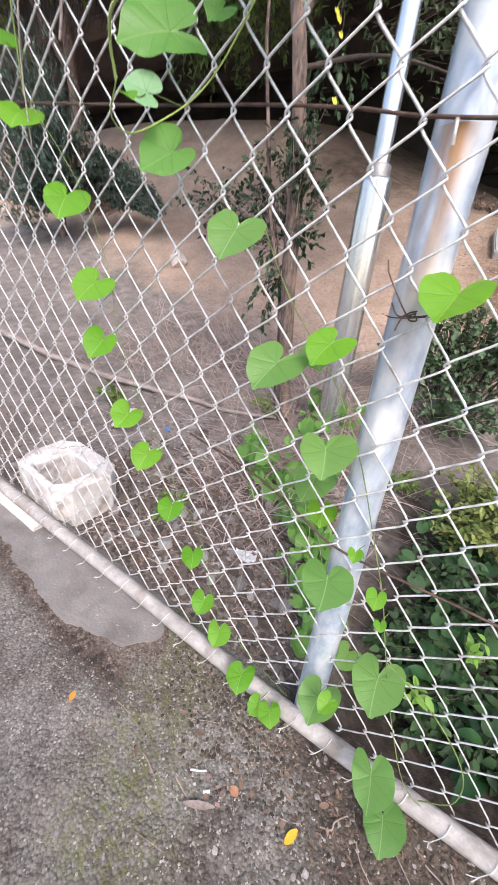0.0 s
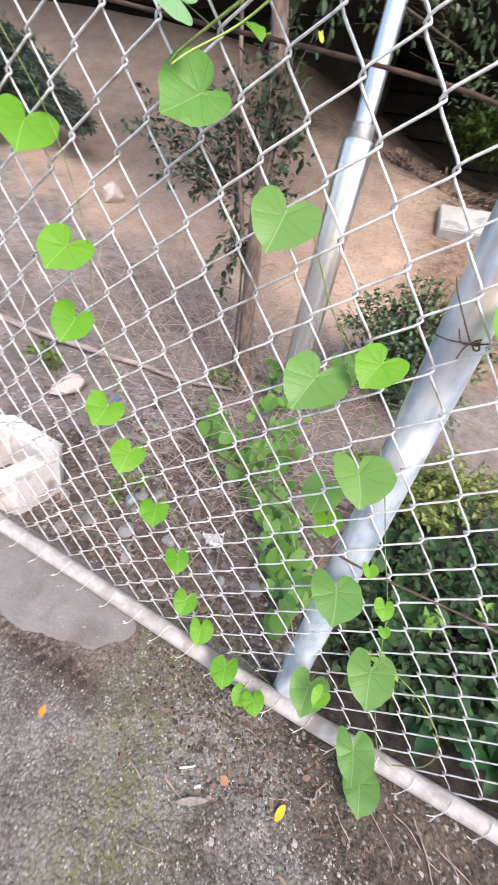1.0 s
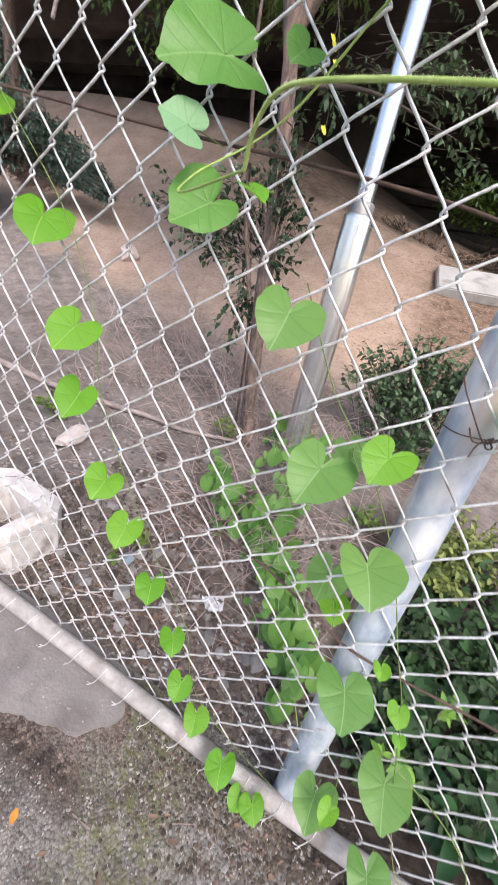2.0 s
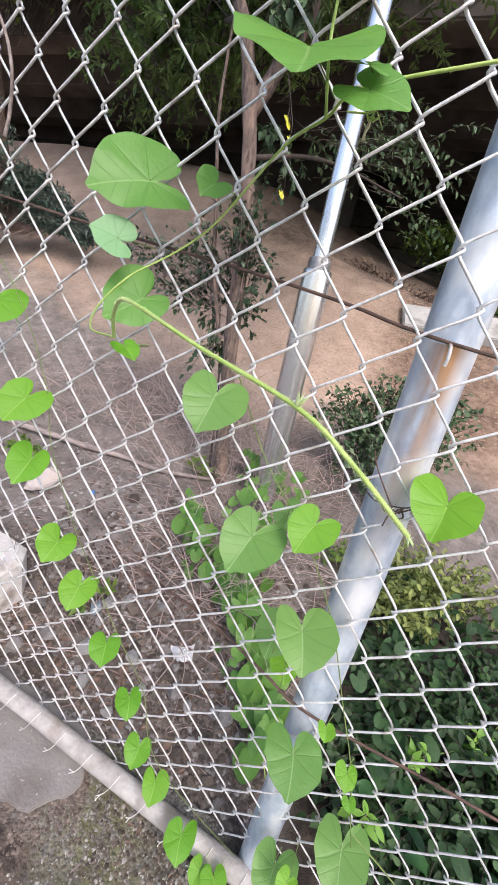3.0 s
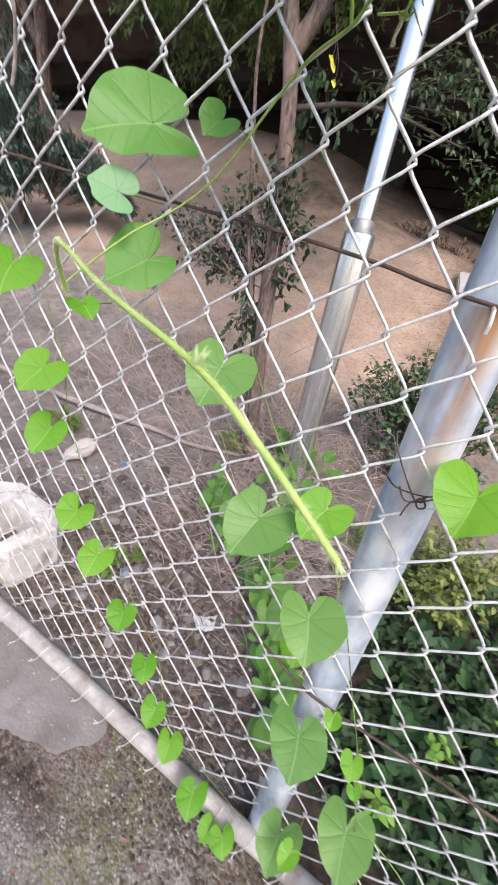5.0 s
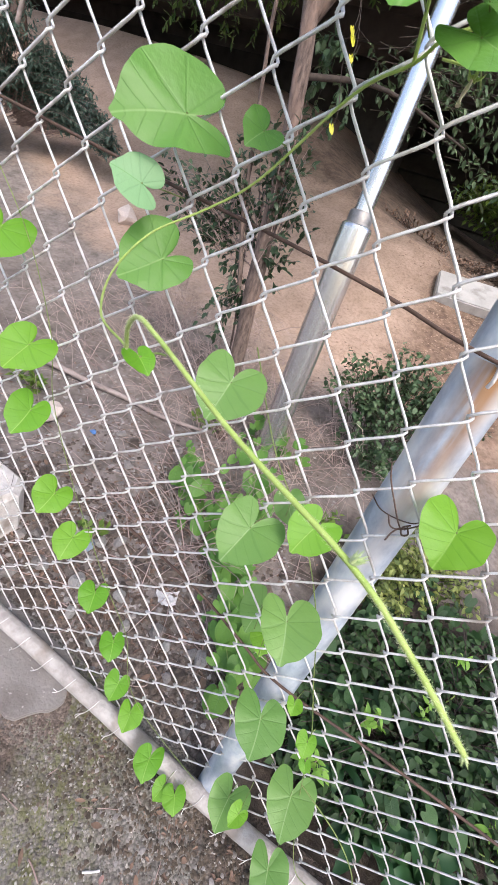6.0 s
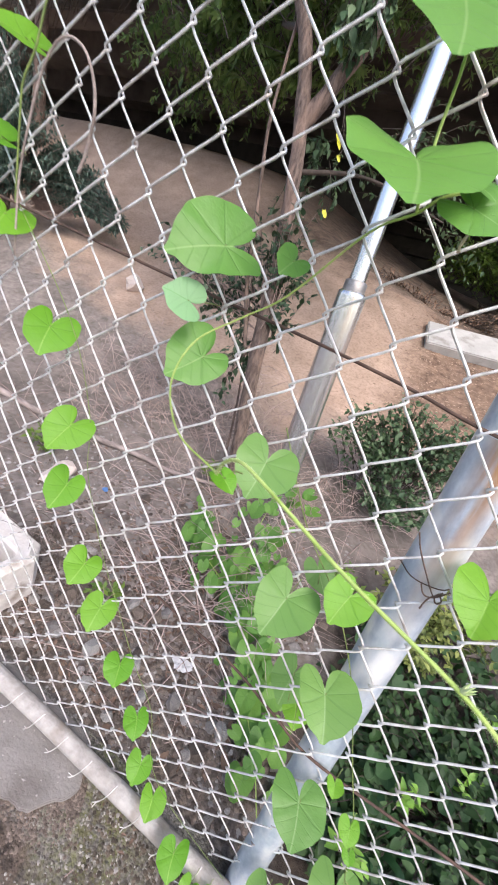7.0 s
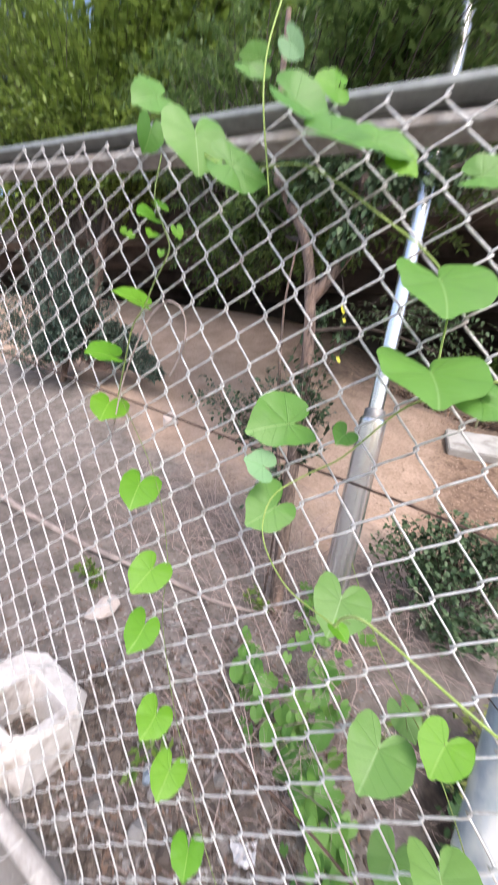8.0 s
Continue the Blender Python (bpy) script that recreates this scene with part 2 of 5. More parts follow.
def earth_mat():
    """Two soils: grey rubbly soil along the fence, packed tan soil on the bank, with a ragged border."""
    m = bpy.data.materials.new("earth")
    m.use_nodes = True
    N, L = m.node_tree.nodes, m.node_tree.links
    bsdf = N["Principled BSDF"]
    tc, sep = N.new("ShaderNodeTexCoord"), N.new("ShaderNodeSeparateXYZ")
    L.new(tc.outputs["Object"], sep.inputs["Vector"])

    def noise_node(scale, detail=6, rough=0.6):
        n = N.new("ShaderNodeTexNoise")
        n.inputs["Scale"].default_value, n.inputs["Detail"].default_value, n.inputs["Roughness"].default_value = scale, detail, rough
        L.new(tc.outputs["Object"], n.inputs["Vector"])
        return n.outputs["Fac"]

    def two(fac, c1, c2, lo=0.35, hi=0.65):
        r = N.new("ShaderNodeValToRGB")
        r.color_ramp.elements[0].position, r.color_ramp.elements[1].position = lo, hi
        r.color_ramp.elements[0].color, r.color_ramp.elements[1].color = (*c1, 1), (*c2, 1)
        L.new(fac, r.inputs["Fac"])
        return r.outputs["Color"]

    def blend(fac, a, b, how="MIX"):
        x = N.new("ShaderNodeMix")
        x.data_type, x.blend_type = "RGBA", how
        if isinstance(fac, float):
            x.inputs["Factor"].default_value = fac
        else:
            L.new(fac, x.inputs["Factor"])
        L.new(a, x.inputs["A"])
        L.new(b, x.inputs["B"])
        return x.outputs["Result"]

    grey = two(noise_node(11), (0.168, 0.144, 0.130), (0.288, 0.250, 0.228))
    grey = blend(0.85, grey, two(noise_node(2.6, 9, 0.7), (0.70, 0.67, 0.65), (1.08, 1.06, 1.05), 0.36, 0.60), "MULTIPLY")
    tan = two(noise_node(4), (0.40, 0.286, 0.216), (0.515, 0.375, 0.292))
    crumbs = two(noise_node(45, 4), (0.62, 0.60, 0.58), (1, 1, 1), 0.3, 0.55)
    border = N.new("ShaderNodeMath")
    border.operation = "MULTIPLY_ADD"
    border.inputs[1].default_value = 1.3
    L.new(noise_node(1.6), border.inputs[0])
    west, sm = N.new("ShaderNodeMapRange"), N.new("ShaderNodeMath")
    west.inputs["From Min"].default_value, west.inputs["From Max"].default_value = -4.2, -2.2
    west.inputs["To Min"].default_value, west.inputs["To Max"].default_value = -0.9, 0.0
    L.new(sep.outputs["X"], west.inputs["Value"])
    sm.operation = "ADD"
    L.new(sep.outputs["Y"], sm.inputs[0])
    L.new(west.outputs["Result"], sm.inputs[1])
    L.new(sm.outputs[0], border.inputs[2])
    mr = N.new("ShaderNodeMapRange")
    mr.inputs["From Min"].default_value, mr.inputs["From Max"].default_value = 2.35, 2.75
    L.new(border.outputs[0], mr.inputs["Value"])
    col = blend(mr.outputs["Result"], grey, tan)
    damp = N.new("ShaderNodeMapRange")
    damp.inputs["From Min"].default_value, damp.inputs["From Max"].default_value = 0.62, 0.25
    damp.inputs["To Max"].default_value = 0.75
    damp_wob = N.new("ShaderNodeMath")
    damp_wob.operation = "MULTIPLY_ADD"
    damp_wob.inputs[1].default_value = 0.5
    L.new(noise_node(6), damp_wob.inputs[0])
    L.new(sep.outputs["Y"], damp_wob.inputs[2])
    L.new(damp_wob.outputs[0], damp.inputs["Value"])
    col = blend(damp.outputs["Result"], col, two(noise_node(25, 8), (0.075, 0.060, 0.050), (0.20, 0.165, 0.145)))
    # near-black patch below the plants: their shade put into the soil colour
    undergrowth_shade = two(noise_node(30, 8), (0.022, 0.016, 0.012), (0.075, 0.056, 0.043))
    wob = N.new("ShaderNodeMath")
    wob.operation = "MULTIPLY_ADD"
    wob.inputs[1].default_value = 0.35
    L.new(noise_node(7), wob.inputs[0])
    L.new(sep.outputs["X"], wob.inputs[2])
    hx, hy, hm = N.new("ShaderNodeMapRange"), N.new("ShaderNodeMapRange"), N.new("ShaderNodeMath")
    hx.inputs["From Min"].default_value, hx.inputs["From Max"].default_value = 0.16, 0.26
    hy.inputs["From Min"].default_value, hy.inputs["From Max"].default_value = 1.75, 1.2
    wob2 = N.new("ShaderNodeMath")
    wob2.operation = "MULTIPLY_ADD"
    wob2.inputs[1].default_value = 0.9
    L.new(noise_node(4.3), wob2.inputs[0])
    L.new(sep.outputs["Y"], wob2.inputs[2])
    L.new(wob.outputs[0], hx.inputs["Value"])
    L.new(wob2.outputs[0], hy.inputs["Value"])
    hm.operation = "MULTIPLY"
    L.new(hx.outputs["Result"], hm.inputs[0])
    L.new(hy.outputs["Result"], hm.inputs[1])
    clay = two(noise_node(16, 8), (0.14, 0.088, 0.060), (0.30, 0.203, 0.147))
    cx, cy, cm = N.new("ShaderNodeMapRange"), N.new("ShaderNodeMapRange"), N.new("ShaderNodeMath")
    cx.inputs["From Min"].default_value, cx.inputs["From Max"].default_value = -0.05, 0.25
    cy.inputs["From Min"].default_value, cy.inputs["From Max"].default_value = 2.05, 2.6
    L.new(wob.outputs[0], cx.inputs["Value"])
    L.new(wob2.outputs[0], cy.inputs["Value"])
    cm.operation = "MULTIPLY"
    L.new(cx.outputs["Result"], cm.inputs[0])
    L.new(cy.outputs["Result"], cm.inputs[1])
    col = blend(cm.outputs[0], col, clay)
    # bank beyond the crest darkened: the bridge's shade put into the soil colour
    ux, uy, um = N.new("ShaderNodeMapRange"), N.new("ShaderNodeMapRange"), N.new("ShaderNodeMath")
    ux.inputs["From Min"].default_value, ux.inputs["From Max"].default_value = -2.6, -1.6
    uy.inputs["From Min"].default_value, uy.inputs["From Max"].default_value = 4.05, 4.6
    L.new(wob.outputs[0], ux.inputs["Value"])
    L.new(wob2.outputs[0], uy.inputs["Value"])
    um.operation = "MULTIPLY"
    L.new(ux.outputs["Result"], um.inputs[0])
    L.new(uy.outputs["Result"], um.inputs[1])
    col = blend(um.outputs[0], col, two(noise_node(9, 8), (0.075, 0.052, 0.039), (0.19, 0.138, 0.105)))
    col = blend(hm.outputs[0], col, undergrowth_shade)
    col = blend(0.8, col, crumbs, "MULTIPLY")
    L.new(col, bsdf.inputs["Base Color"])
    bsdf.inputs["Roughness"].default_value = 0.95
    bp = N.new("ShaderNodeBump")
    bp.inputs["Strength"].default_value, bp.inputs["Distance"].default_value = 0.7, 0.015
    L.new(noise_node(40, 8, 0.7), bp.inputs["Height"])
    L.new(bp.outputs["Normal"], bsdf.inputs["Normal"])
    return m


def asphalt_mat():
    """Worn asphalt: brownish-grey binder, stones of two sizes standing out of it, mossy and dusty patches."""
    m = bpy.data.materials.new("asphalt")
    m.use_nodes = True
    N, L = m.node_tree.nodes, m.node_tree.links
    bsdf = N["Principled BSDF"]
    tc = N.new("ShaderNodeTexCoord")

    def tex(kind, scale, out="Fac", detail=6):
        n = N.new(kind)
        n.inputs["Scale"].default_value = scale
        if kind == "ShaderNodeTexNoise":
            n.inputs["Detail"].default_value, n.inputs["Roughness"].default_value = detail, 0.65
        L.new(tc.outputs["Object"], n.inputs["Vector"])
        return n.outputs[out]

    def ramp(fac, c1, c2, lo, hi):
        r = N.new("ShaderNodeValToRGB")
        r.color_ramp.elements[0].position, r.color_ramp.elements[1].position = lo, hi
        r.color_ramp.elements[0].color, r.color_ramp.elements[1].color = (*c1, 1), (*c2, 1)
        L.new(fac, r.inputs["Fac"])
        return r.outputs["Color"]

    def blend(fac, a, b, how="MIX"):
        x = N.new("ShaderNodeMix")
        x.data_type, x.blend_type = "RGBA", how
        if isinstance(fac, float):
            x.inputs["Factor"].default_value = fac
        else:
            L.new(fac, x.inputs["Factor"])
        for sock, v in (("A", a), ("B", b)):
            if isinstance(v, tuple):
                x.inputs[sock].default_value = (*v, 1)
            else:
                L.new(v, x.inputs[sock])
        return x.outputs["Result"]

    binder = ramp(tex("ShaderNodeTexNoise", 9), (0.15, 0.137, 0.12), (0.25, 0.232, 0.208), 0.35, 0.65)
    stone = ramp(tex("ShaderNodeTexVoronoi", 190, "Color"), (0.085, 0.072, 0.064), (0.42, 0.385, 0.355), 0.2, 0.95)
    gap = ramp(tex("ShaderNodeTexVoronoi", 190, "Distance"), (1, 1, 1), (0.35, 0.33, 0.31), 0.25, 0.75)
    col = blend(0.45, binder, stone)
    col = blend(0.4, col, gap, "MULTIPLY")

    def lane(nx, ny, at, half, wobble, core=0.3):
        """1 along a line on the ground, where nx x + ny y = at, fading to 0 with a ragged border."""
        d = N.new("ShaderNodeVectorMath")
        d.operation = "DOT_PRODUCT"
        L.new(tc.outputs["Object"], d.inputs[0])
        d.inputs[1].default_value = (nx, ny, 0)
        ad = N.new("ShaderNodeMath")
        ad.operation = "MULTIPLY_ADD"
        ad.inputs[1].default_value, ad.inputs[2].default_value = wobble, -at - wobble * 0.5
        L.new(tex("ShaderNodeTexNoise", 9), ad.inputs[0])
        su, ab, mr = N.new("ShaderNodeMath"), N.new("ShaderNodeMath"), N.new("ShaderNodeMapRange")
        su.operation, ab.operation = "ADD", "ABSOLUTE"
        L.new(d.outputs["Value"], su.inputs[0])
        L.new(ad.outputs[0], su.inputs[1])
        L.new(su.outputs[0], ab.inputs[0])
        mr.inputs["From Min"].default_value, mr.inputs["From Max"].default_value = half, half * core
        L.new(ab.outputs[0], mr.inputs["Value"])
        return mr.outputs["Result"]

    soil = ramp(tex("ShaderNodeTexNoise", 55, detail=9), (0.036, 0.027, 0.021), (0.14, 0.105, 0.085), 0.36, 0.66)
    along, shore = lane(0.76, 0.65, 0.62, 0.65, 0.14, 0.9), lane(0.15, 1.0, 0.0, 0.55, 0.3, 0.6)
    both = N.new("ShaderNodeMath")
    both.operation = "MULTIPLY"
    L.new(along, both.inputs[0])
    L.new(shore, both.inputs[1])
    col = blend(both.outputs[0], col, soil)
    band, reachx = lane(0.08, 1.0, -0.185, 0.055, 0.06, 0.4), lane(1.0, 0.0, -0.78, 0.48, 0.1, 0.9)
    dirt = N.new("ShaderNodeMath")
    dirt.operation = "MULTIPLY"
    L.new(band, dirt.inputs[0])
    L.new(reachx, dirt.inputs[1])
    col = blend(dirt.outputs[0], col, soil)
    moss = lane(0.93, 0.37, -0.265, 0.13, 0.16)
    fine = ramp(tex("ShaderNodeTexNoise", 70), (0, 0, 0), (0.8, 0.8, 0.8), 0.42, 0.6)
    col = blend(blend(1.0, moss, fine, "MULTIPLY"), col, (0.155, 0.158, 0.062))
    dark = ramp(tex("ShaderNodeTexNoise", 5.5, detail=9), (0.55, 0.50, 0.46), (1, 1, 1), 0.36, 0.52)
    col = blend(0.9, col, dark, "MULTIPLY")
    L.new(col, bsdf.inputs["Base Color"])
    bsdf.inputs["Roughness"].default_value = 0.95
    b1, b2 = N.new("ShaderNodeBump"), N.new("ShaderNodeBump")
    b1.inputs["Strength"].default_value, b1.inputs["Distance"].default_value = 0.8, 0.0035
    b1.invert = True
    L.new(tex("ShaderNodeTexVoronoi", 190, "Distance"), b1.inputs["Height"])
    b2.inputs["Strength"].default_value, b2.inputs["Distance"].default_value = 0.8, 0.010
    L.new(tex("ShaderNodeTexNoise", 60, detail=8), b2.inputs["Height"])
    L.new(b1.outputs["Normal"], b2.inputs["Normal"])
    L.new(b2.outputs["Normal"], bsdf.inputs["Normal"])
    return m


def add_rust(m, lo, hi, scale=30.0):
    """Rust that ran down the tube below the hook: a ragged streak between two heights."""
    N, L = m.node_tree.nodes, m.node_tree.links
    bsdf = N["Principled BSDF"]
    old = bsdf.inputs["Base Color"].links[0].from_socket
    tc, sep, mp, n = N.new("ShaderNodeTexCoord"), N.new("ShaderNodeSeparateXYZ"), N.new("ShaderNodeMapping"), N.new("ShaderNodeTexNoise")
    mp.inputs["Scale"].default_value = (1, 1, 0.12)
    L.new(tc.outputs["Object"], sep.inputs["Vector"])
    L.new(tc.outputs["Object"], mp.inputs["Vector"])
    L.new(mp.outputs["Vector"], n.inputs["Vector"])
    n.inputs["Scale"].default_value, n.inputs["Detail"].default_value = scale * 2, 5
    up, side = N.new("ShaderNodeMapRange"), N.new("ShaderNodeMapRange")
    up.inputs["From Min"].default_value, up.inputs["From Max"].default_value = lo, hi
    L.new(sep.outputs["Z"], up.inputs["Value"])
    cut = N.new("ShaderNodeMath")
    cut.operation = "LESS_THAN"
    cut.inputs[1].default_value = hi + 0.012
    L.new(sep.outputs["Z"], cut.inputs[0])
    off, ab = N.new("ShaderNodeMath"), N.new("ShaderNodeMath")
    off.operation, ab.operation = "SUBTRACT", "ABSOLUTE"
    off.inputs[1].default_value = 0.015
    L.new(sep.outputs["X"], off.inputs[0])
    L.new(off.outputs[0], ab.inputs[0])
    side.inputs["From Min"].default_value, side.inputs["From Max"].default_value = 0.020, 0.006
    L.new(ab.outputs[0], side.inputs["Value"])
    a, b, c = N.new("ShaderNodeMath"), N.new("ShaderNodeMath"), N.new("ShaderNodeMath")
    for q in (a, b, c):
        q.operation = "MULTIPLY"
    L.new(up.outputs["Result"], a.inputs[0])
    L.new(cut.outputs[0], a.inputs[1])
    L.new(a.outputs[0], b.inputs[0])
    L.new(side.outputs["Result"], b.inputs[1])
    r = N.new("ShaderNodeMapRange")
    r.inputs["From Min"].default_value, r.inputs["From Max"].default_value = 0.28, 0.50
    L.new(n.outputs["Fac"], r.inputs["Value"])
    L.new(b.outputs[0], c.inputs[0])
    L.new(r.outputs["Result"], c.inputs[1])
    x = N.new("ShaderNodeMix")
    x.data_type = "RGBA"
    L.new(c.outputs[0], x.inputs["Factor"])
    L.new(old, x.inputs["A"])
    x.inputs["B"].default_value = (0.37, 0.20, 0.09, 1)
    L.new(x.outputs["Result"], bsdf.inputs["Base Color"])


add_rust(M["post"], 0.70, 0.955)
M["asphalt"] = asphalt_mat()
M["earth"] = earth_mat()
M["clay"] = mat("clay_lump", (0.26, 0.175, 0.128), (0.42, 0.305, 0.23), 60, 0.95, 0.0, 0.5, 200, vary=0.3)
M["clod"] = mat("brown_clod", (0.06, 0.045, 0.036), (0.21, 0.165, 0.138), 90, 0.95, 0.0, 0.5, 200, vary=0.4)
M["pebble"] = mat("asphalt_pebble", (0.125, 0.117, 0.102), (0.36, 0.337, 0.303), 120, 0.92, 0.0, 0.5, 300, vary=0.5)
M["litter"] = mat("dead_leaf_litter", (0.09, 0.055, 0.04), (0.25, 0.165, 0.125), 50, 0.9, 0.0, 0.4, 200, vary=0.5)
M["dirt"] = mat("brown_dirt", (0.036, 0.028, 0.020), (0.135, 0.104, 0.080), 90, 0.95, 0.0, 0.5, 200, vary=0.5)
M["root"] = mat("pale_root", (0.20, 0.155, 0.13), (0.40, 0.33, 0.29), 60, 0.9, 0.0, 0.5, 200)


# ---- helpers for meshes ----
def mesh_of(name, verts, faces, material, smooth=True):
    me = bpy.data.meshes.new(name)
    me.from_pydata([tuple(v) for v in verts], [], faces)
    me.materials.append(material)
    if smooth:
        me.shade_smooth()
    return me


def part(name, me, parent=None, label=""):
    ob = new(name, me)
    if parent:
        ob.parent = parent
    if label:
        ob["label"] = label
    return ob


def thing(name, label, category, at=(0, 0, 0), group="", kind=""):
    ob = new(name)
    ob.location = at
    return tagged(ob, label, category, group, kind)


def tube(points, radius, sides=8, verts=None, faces=None, caps=True):
    """A tube along points; radius a number or one for each point. Adds to verts and faces when given."""
    verts = [] if verts is None else verts
    faces = [] if faces is None else faces
    pts = [Vector(p) for p in points]
    n, base = len(pts), len(verts)
    up = Vector((0.13, 0.27, 0.95))
    for i, p in enumerate(pts):
        d = (pts[min(i + 1, n - 1)] - pts[max(i - 1, 0)]).normalized()
        a = d.cross(up)
        a = a.normalized() if a.length > 1e-4 else d.orthogonal().normalized()
        b = a.cross(d)
        r = radius[i] if isinstance(radius, (list, tuple)) else radius
        for k in range(sides):
            w = 2 * math.pi * k / sides
            verts.append(p + (a * math.cos(w) + b * math.sin(w)) * r)
        up = b
    for i in range(n - 1):
        for k in range(sides):
            j = (k + 1) % sides
            faces.append((base + i * sides + k, base + i * sides + j, base + (i + 1) * sides + j, base + (i + 1) * sides + k))
    if caps:
        # the caps have edges of their own, so that the tube shades straight up to its ends
        for ring in (0, n - 1):
            at = len(verts)
            verts += [verts[base + ring * sides + k].copy() for k in range(sides)]
            faces.append(tuple(at + k for k in (range(sides) if ring else reversed(range(sides)))))
    return verts, faces


def smooth_line(points, steps=6):
    """A Catmull-Rom line through the points."""
    p = [Vector(q) for q in points]
    p = [2 * p[0] - p[1]] + p + [2 * p[-1] - p[-2]]
    out = []
    for i in range(1, len(p) - 2):
        for s in range(steps):
            t = s / steps
            a, b, c, d = p[i - 1 : i + 3]
            out.append(0.5 * ((2 * b) + (c - a) * t + (2 * a - 5 * b + 4 * c - d) * t * t + (3 * b - a - 3 * c + d) * t ** 3))
    return out + [p[-2]]


# ---- ground: one sheet, falling along the fence, rising as a bare bank beyond it ----
def fall(x):
    return -0.09 * 4 * math.tanh(x / 4)


def rise(x, y):
    d = max(0.0, y - 0.15)
    top = 1.4 / (1 + math.exp(min(60.0, (x + 1.7) * 1.2))) + 1.2
    r = 0.12 * d + 0.08 * d * d
    return r if r < top else top + (1 - math.exp(-(r - top) * 0.2)) * 1.6


def ground_z(x, y):
    rough = 0.012 * noise.noise((x * 9, y * 9, 0)) + 0.03 * noise.noise((x * 2.3, y * 2.3, 4))
    w = min(1.0, max(0.0, (y - 0.05) / 0.3))
    hill = 7.0 * (1 - math.exp(-max(0.0, y - 11.4) * 0.35))
    return fall(x) - 0.045 + rise(x, y) + rough * w + hill


def axis(near, step, far, grow):
    v, s = [0.0], step
    while v[-1] < near:
        v.append(v[-1] + step)
    while v[-1] < far:
        s *= grow
        v.append(v[-1] + s)
    return v


def sheet(name, xs, ys, zf, material):
    verts = [(x, y, zf(x, y)) for y in ys for x in xs]
    n = len(xs)
    faces = [(j * n + i, j * n + i + 1, (j + 1) * n + i + 1, (j + 1) * n + i) for j in range(len(ys) - 1) for i in range(n - 1)]
    return mesh_of(name, verts, faces, material)


ax = axis(1.6, 0.03, 150, 1.1)
ay = axis(2.2, 0.03, 150, 1.1)
gx = [-v - 0.4 for v in reversed(ax[1:])] + [v - 0.4 for v in ax]
gy = [-v for v in reversed(axis(0.1, 0.1, 150, 1.6)[1:])] + ay
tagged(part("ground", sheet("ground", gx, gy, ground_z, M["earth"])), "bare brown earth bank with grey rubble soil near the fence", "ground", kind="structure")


def path_z(x, y):
    k = 0.6 + 0.9 / (1 + math.exp(-(x + 0.25) * 9))
    e = 0.010 * noise.noise((x * 3, y * 3, 2)) + k * (0.006 * noise.noise((x * 14, y * 14, 7)) + 0.0045 * noise.noise((x * 42, y * 42, 1)))
    heap = 0.030 * math.exp(-((y / 0.075) ** 2)) / (1 + math.exp(-(x - 0.20) * 18))
    return fall(x) - 0.028 + e + heap * (1 + 0.5 * noise.noise((x * 11, y * 11, 3)))


px = [-5, -4, -3, -2.4, -2] + [-1.7 + 0.015 * i for i in range(160)] + [0.9, 1.3, 2, 3, 4.5, 6]
py = [-6, -4, -2.5, -1.6, -1.2] + [-0.9 + 0.015 * i for i in range(61)] + [0.03, 0.06]
tagged(part("pavement", sheet("pavement", px, py, path_z, M["asphalt"])), "worn grey asphalt path with grit and mossy patches", "pavement", kind="structure")

# ---- fence ----
W, H = 0.072, 0.0805
LEAN_DEG = 6.8
X0, Z0 = 0.345, -1.12


def fabric(u, v, off=0.0):
    """A place on the slightly bulged fabric: u, v in meshes along and up the leaning weave."""
    vv, uu = (v + 4) / 5, (u - 1) / 5
    x, z = W * u - X0, H * v - 0.0126 * vv * vv + 0.0007 * vv ** 3 - Z0
    y = 0.0082 * vv * vv + 0.0021 * uu * vv + 0.0106 * min(uu * uu, 4)
    c, s = math.cos(radians(LEAN_DEG)), math.sin(radians(LEAN_DEG))
    return Vector((c * x + s * z, min(y, 0.03) + off, -s * x + c * z))


def rail_z(x):
    """Axis of the bottom rail: it sags a little, then runs level into the dirt."""
    q = max(-0.5, min(0.38, x))
    return 0.0025 - 0.06 * q + 0.08 * q * q - 0.09 * (min(x, -0.5) + 0.5)


def top_z(x):
    """Upper edge of the top rail."""
    return 1.506 - 0.065 * x


fence = thing("chain_link_fence", "galvanised chain-link fence with rusty tension wires, hung with vines", "fence")
R_WIRE, HALF = 0.00150, 0.0034
for c in range(-74, 60):
    # one zigzag wire between the knot columns c and c + 1
    pts = []
    for k in range(-40, 34):
        # knots at u = column / 2, v = k / 2 with column + k even
        col = c if (c + k) % 2 == 0 else c + 1
        u, v = col / 2, k / 2
        p = fabric(u, v)
        if p.z < rail_z(p.x) - 0.012 or p.z > top_z(p.x) - 0.022 or p.x < -3.4 or p.x > 1.7:
            continue
        out = 0.035 if col == c + 1 else -0.035
        front = -HALF if col == c else HALF
        # round the hook: run in on one face, turn, run out on the other
        pts += [fabric(u - out * 1.6, v - 0.10, -front * 0.9), fabric(u + out * 0.3, v - 0.035, -front * 0.9), fabric(u + out, v, 0), fabric(u + out * 0.3, v + 0.035, front * 0.9), fabric(u - out * 1.6, v + 0.10, front * 0.9)]
    if len(pts) > 8:
        part("wire", mesh_of("wire", *tube(pts, R_WIRE, 6), M["wire"]), fence)

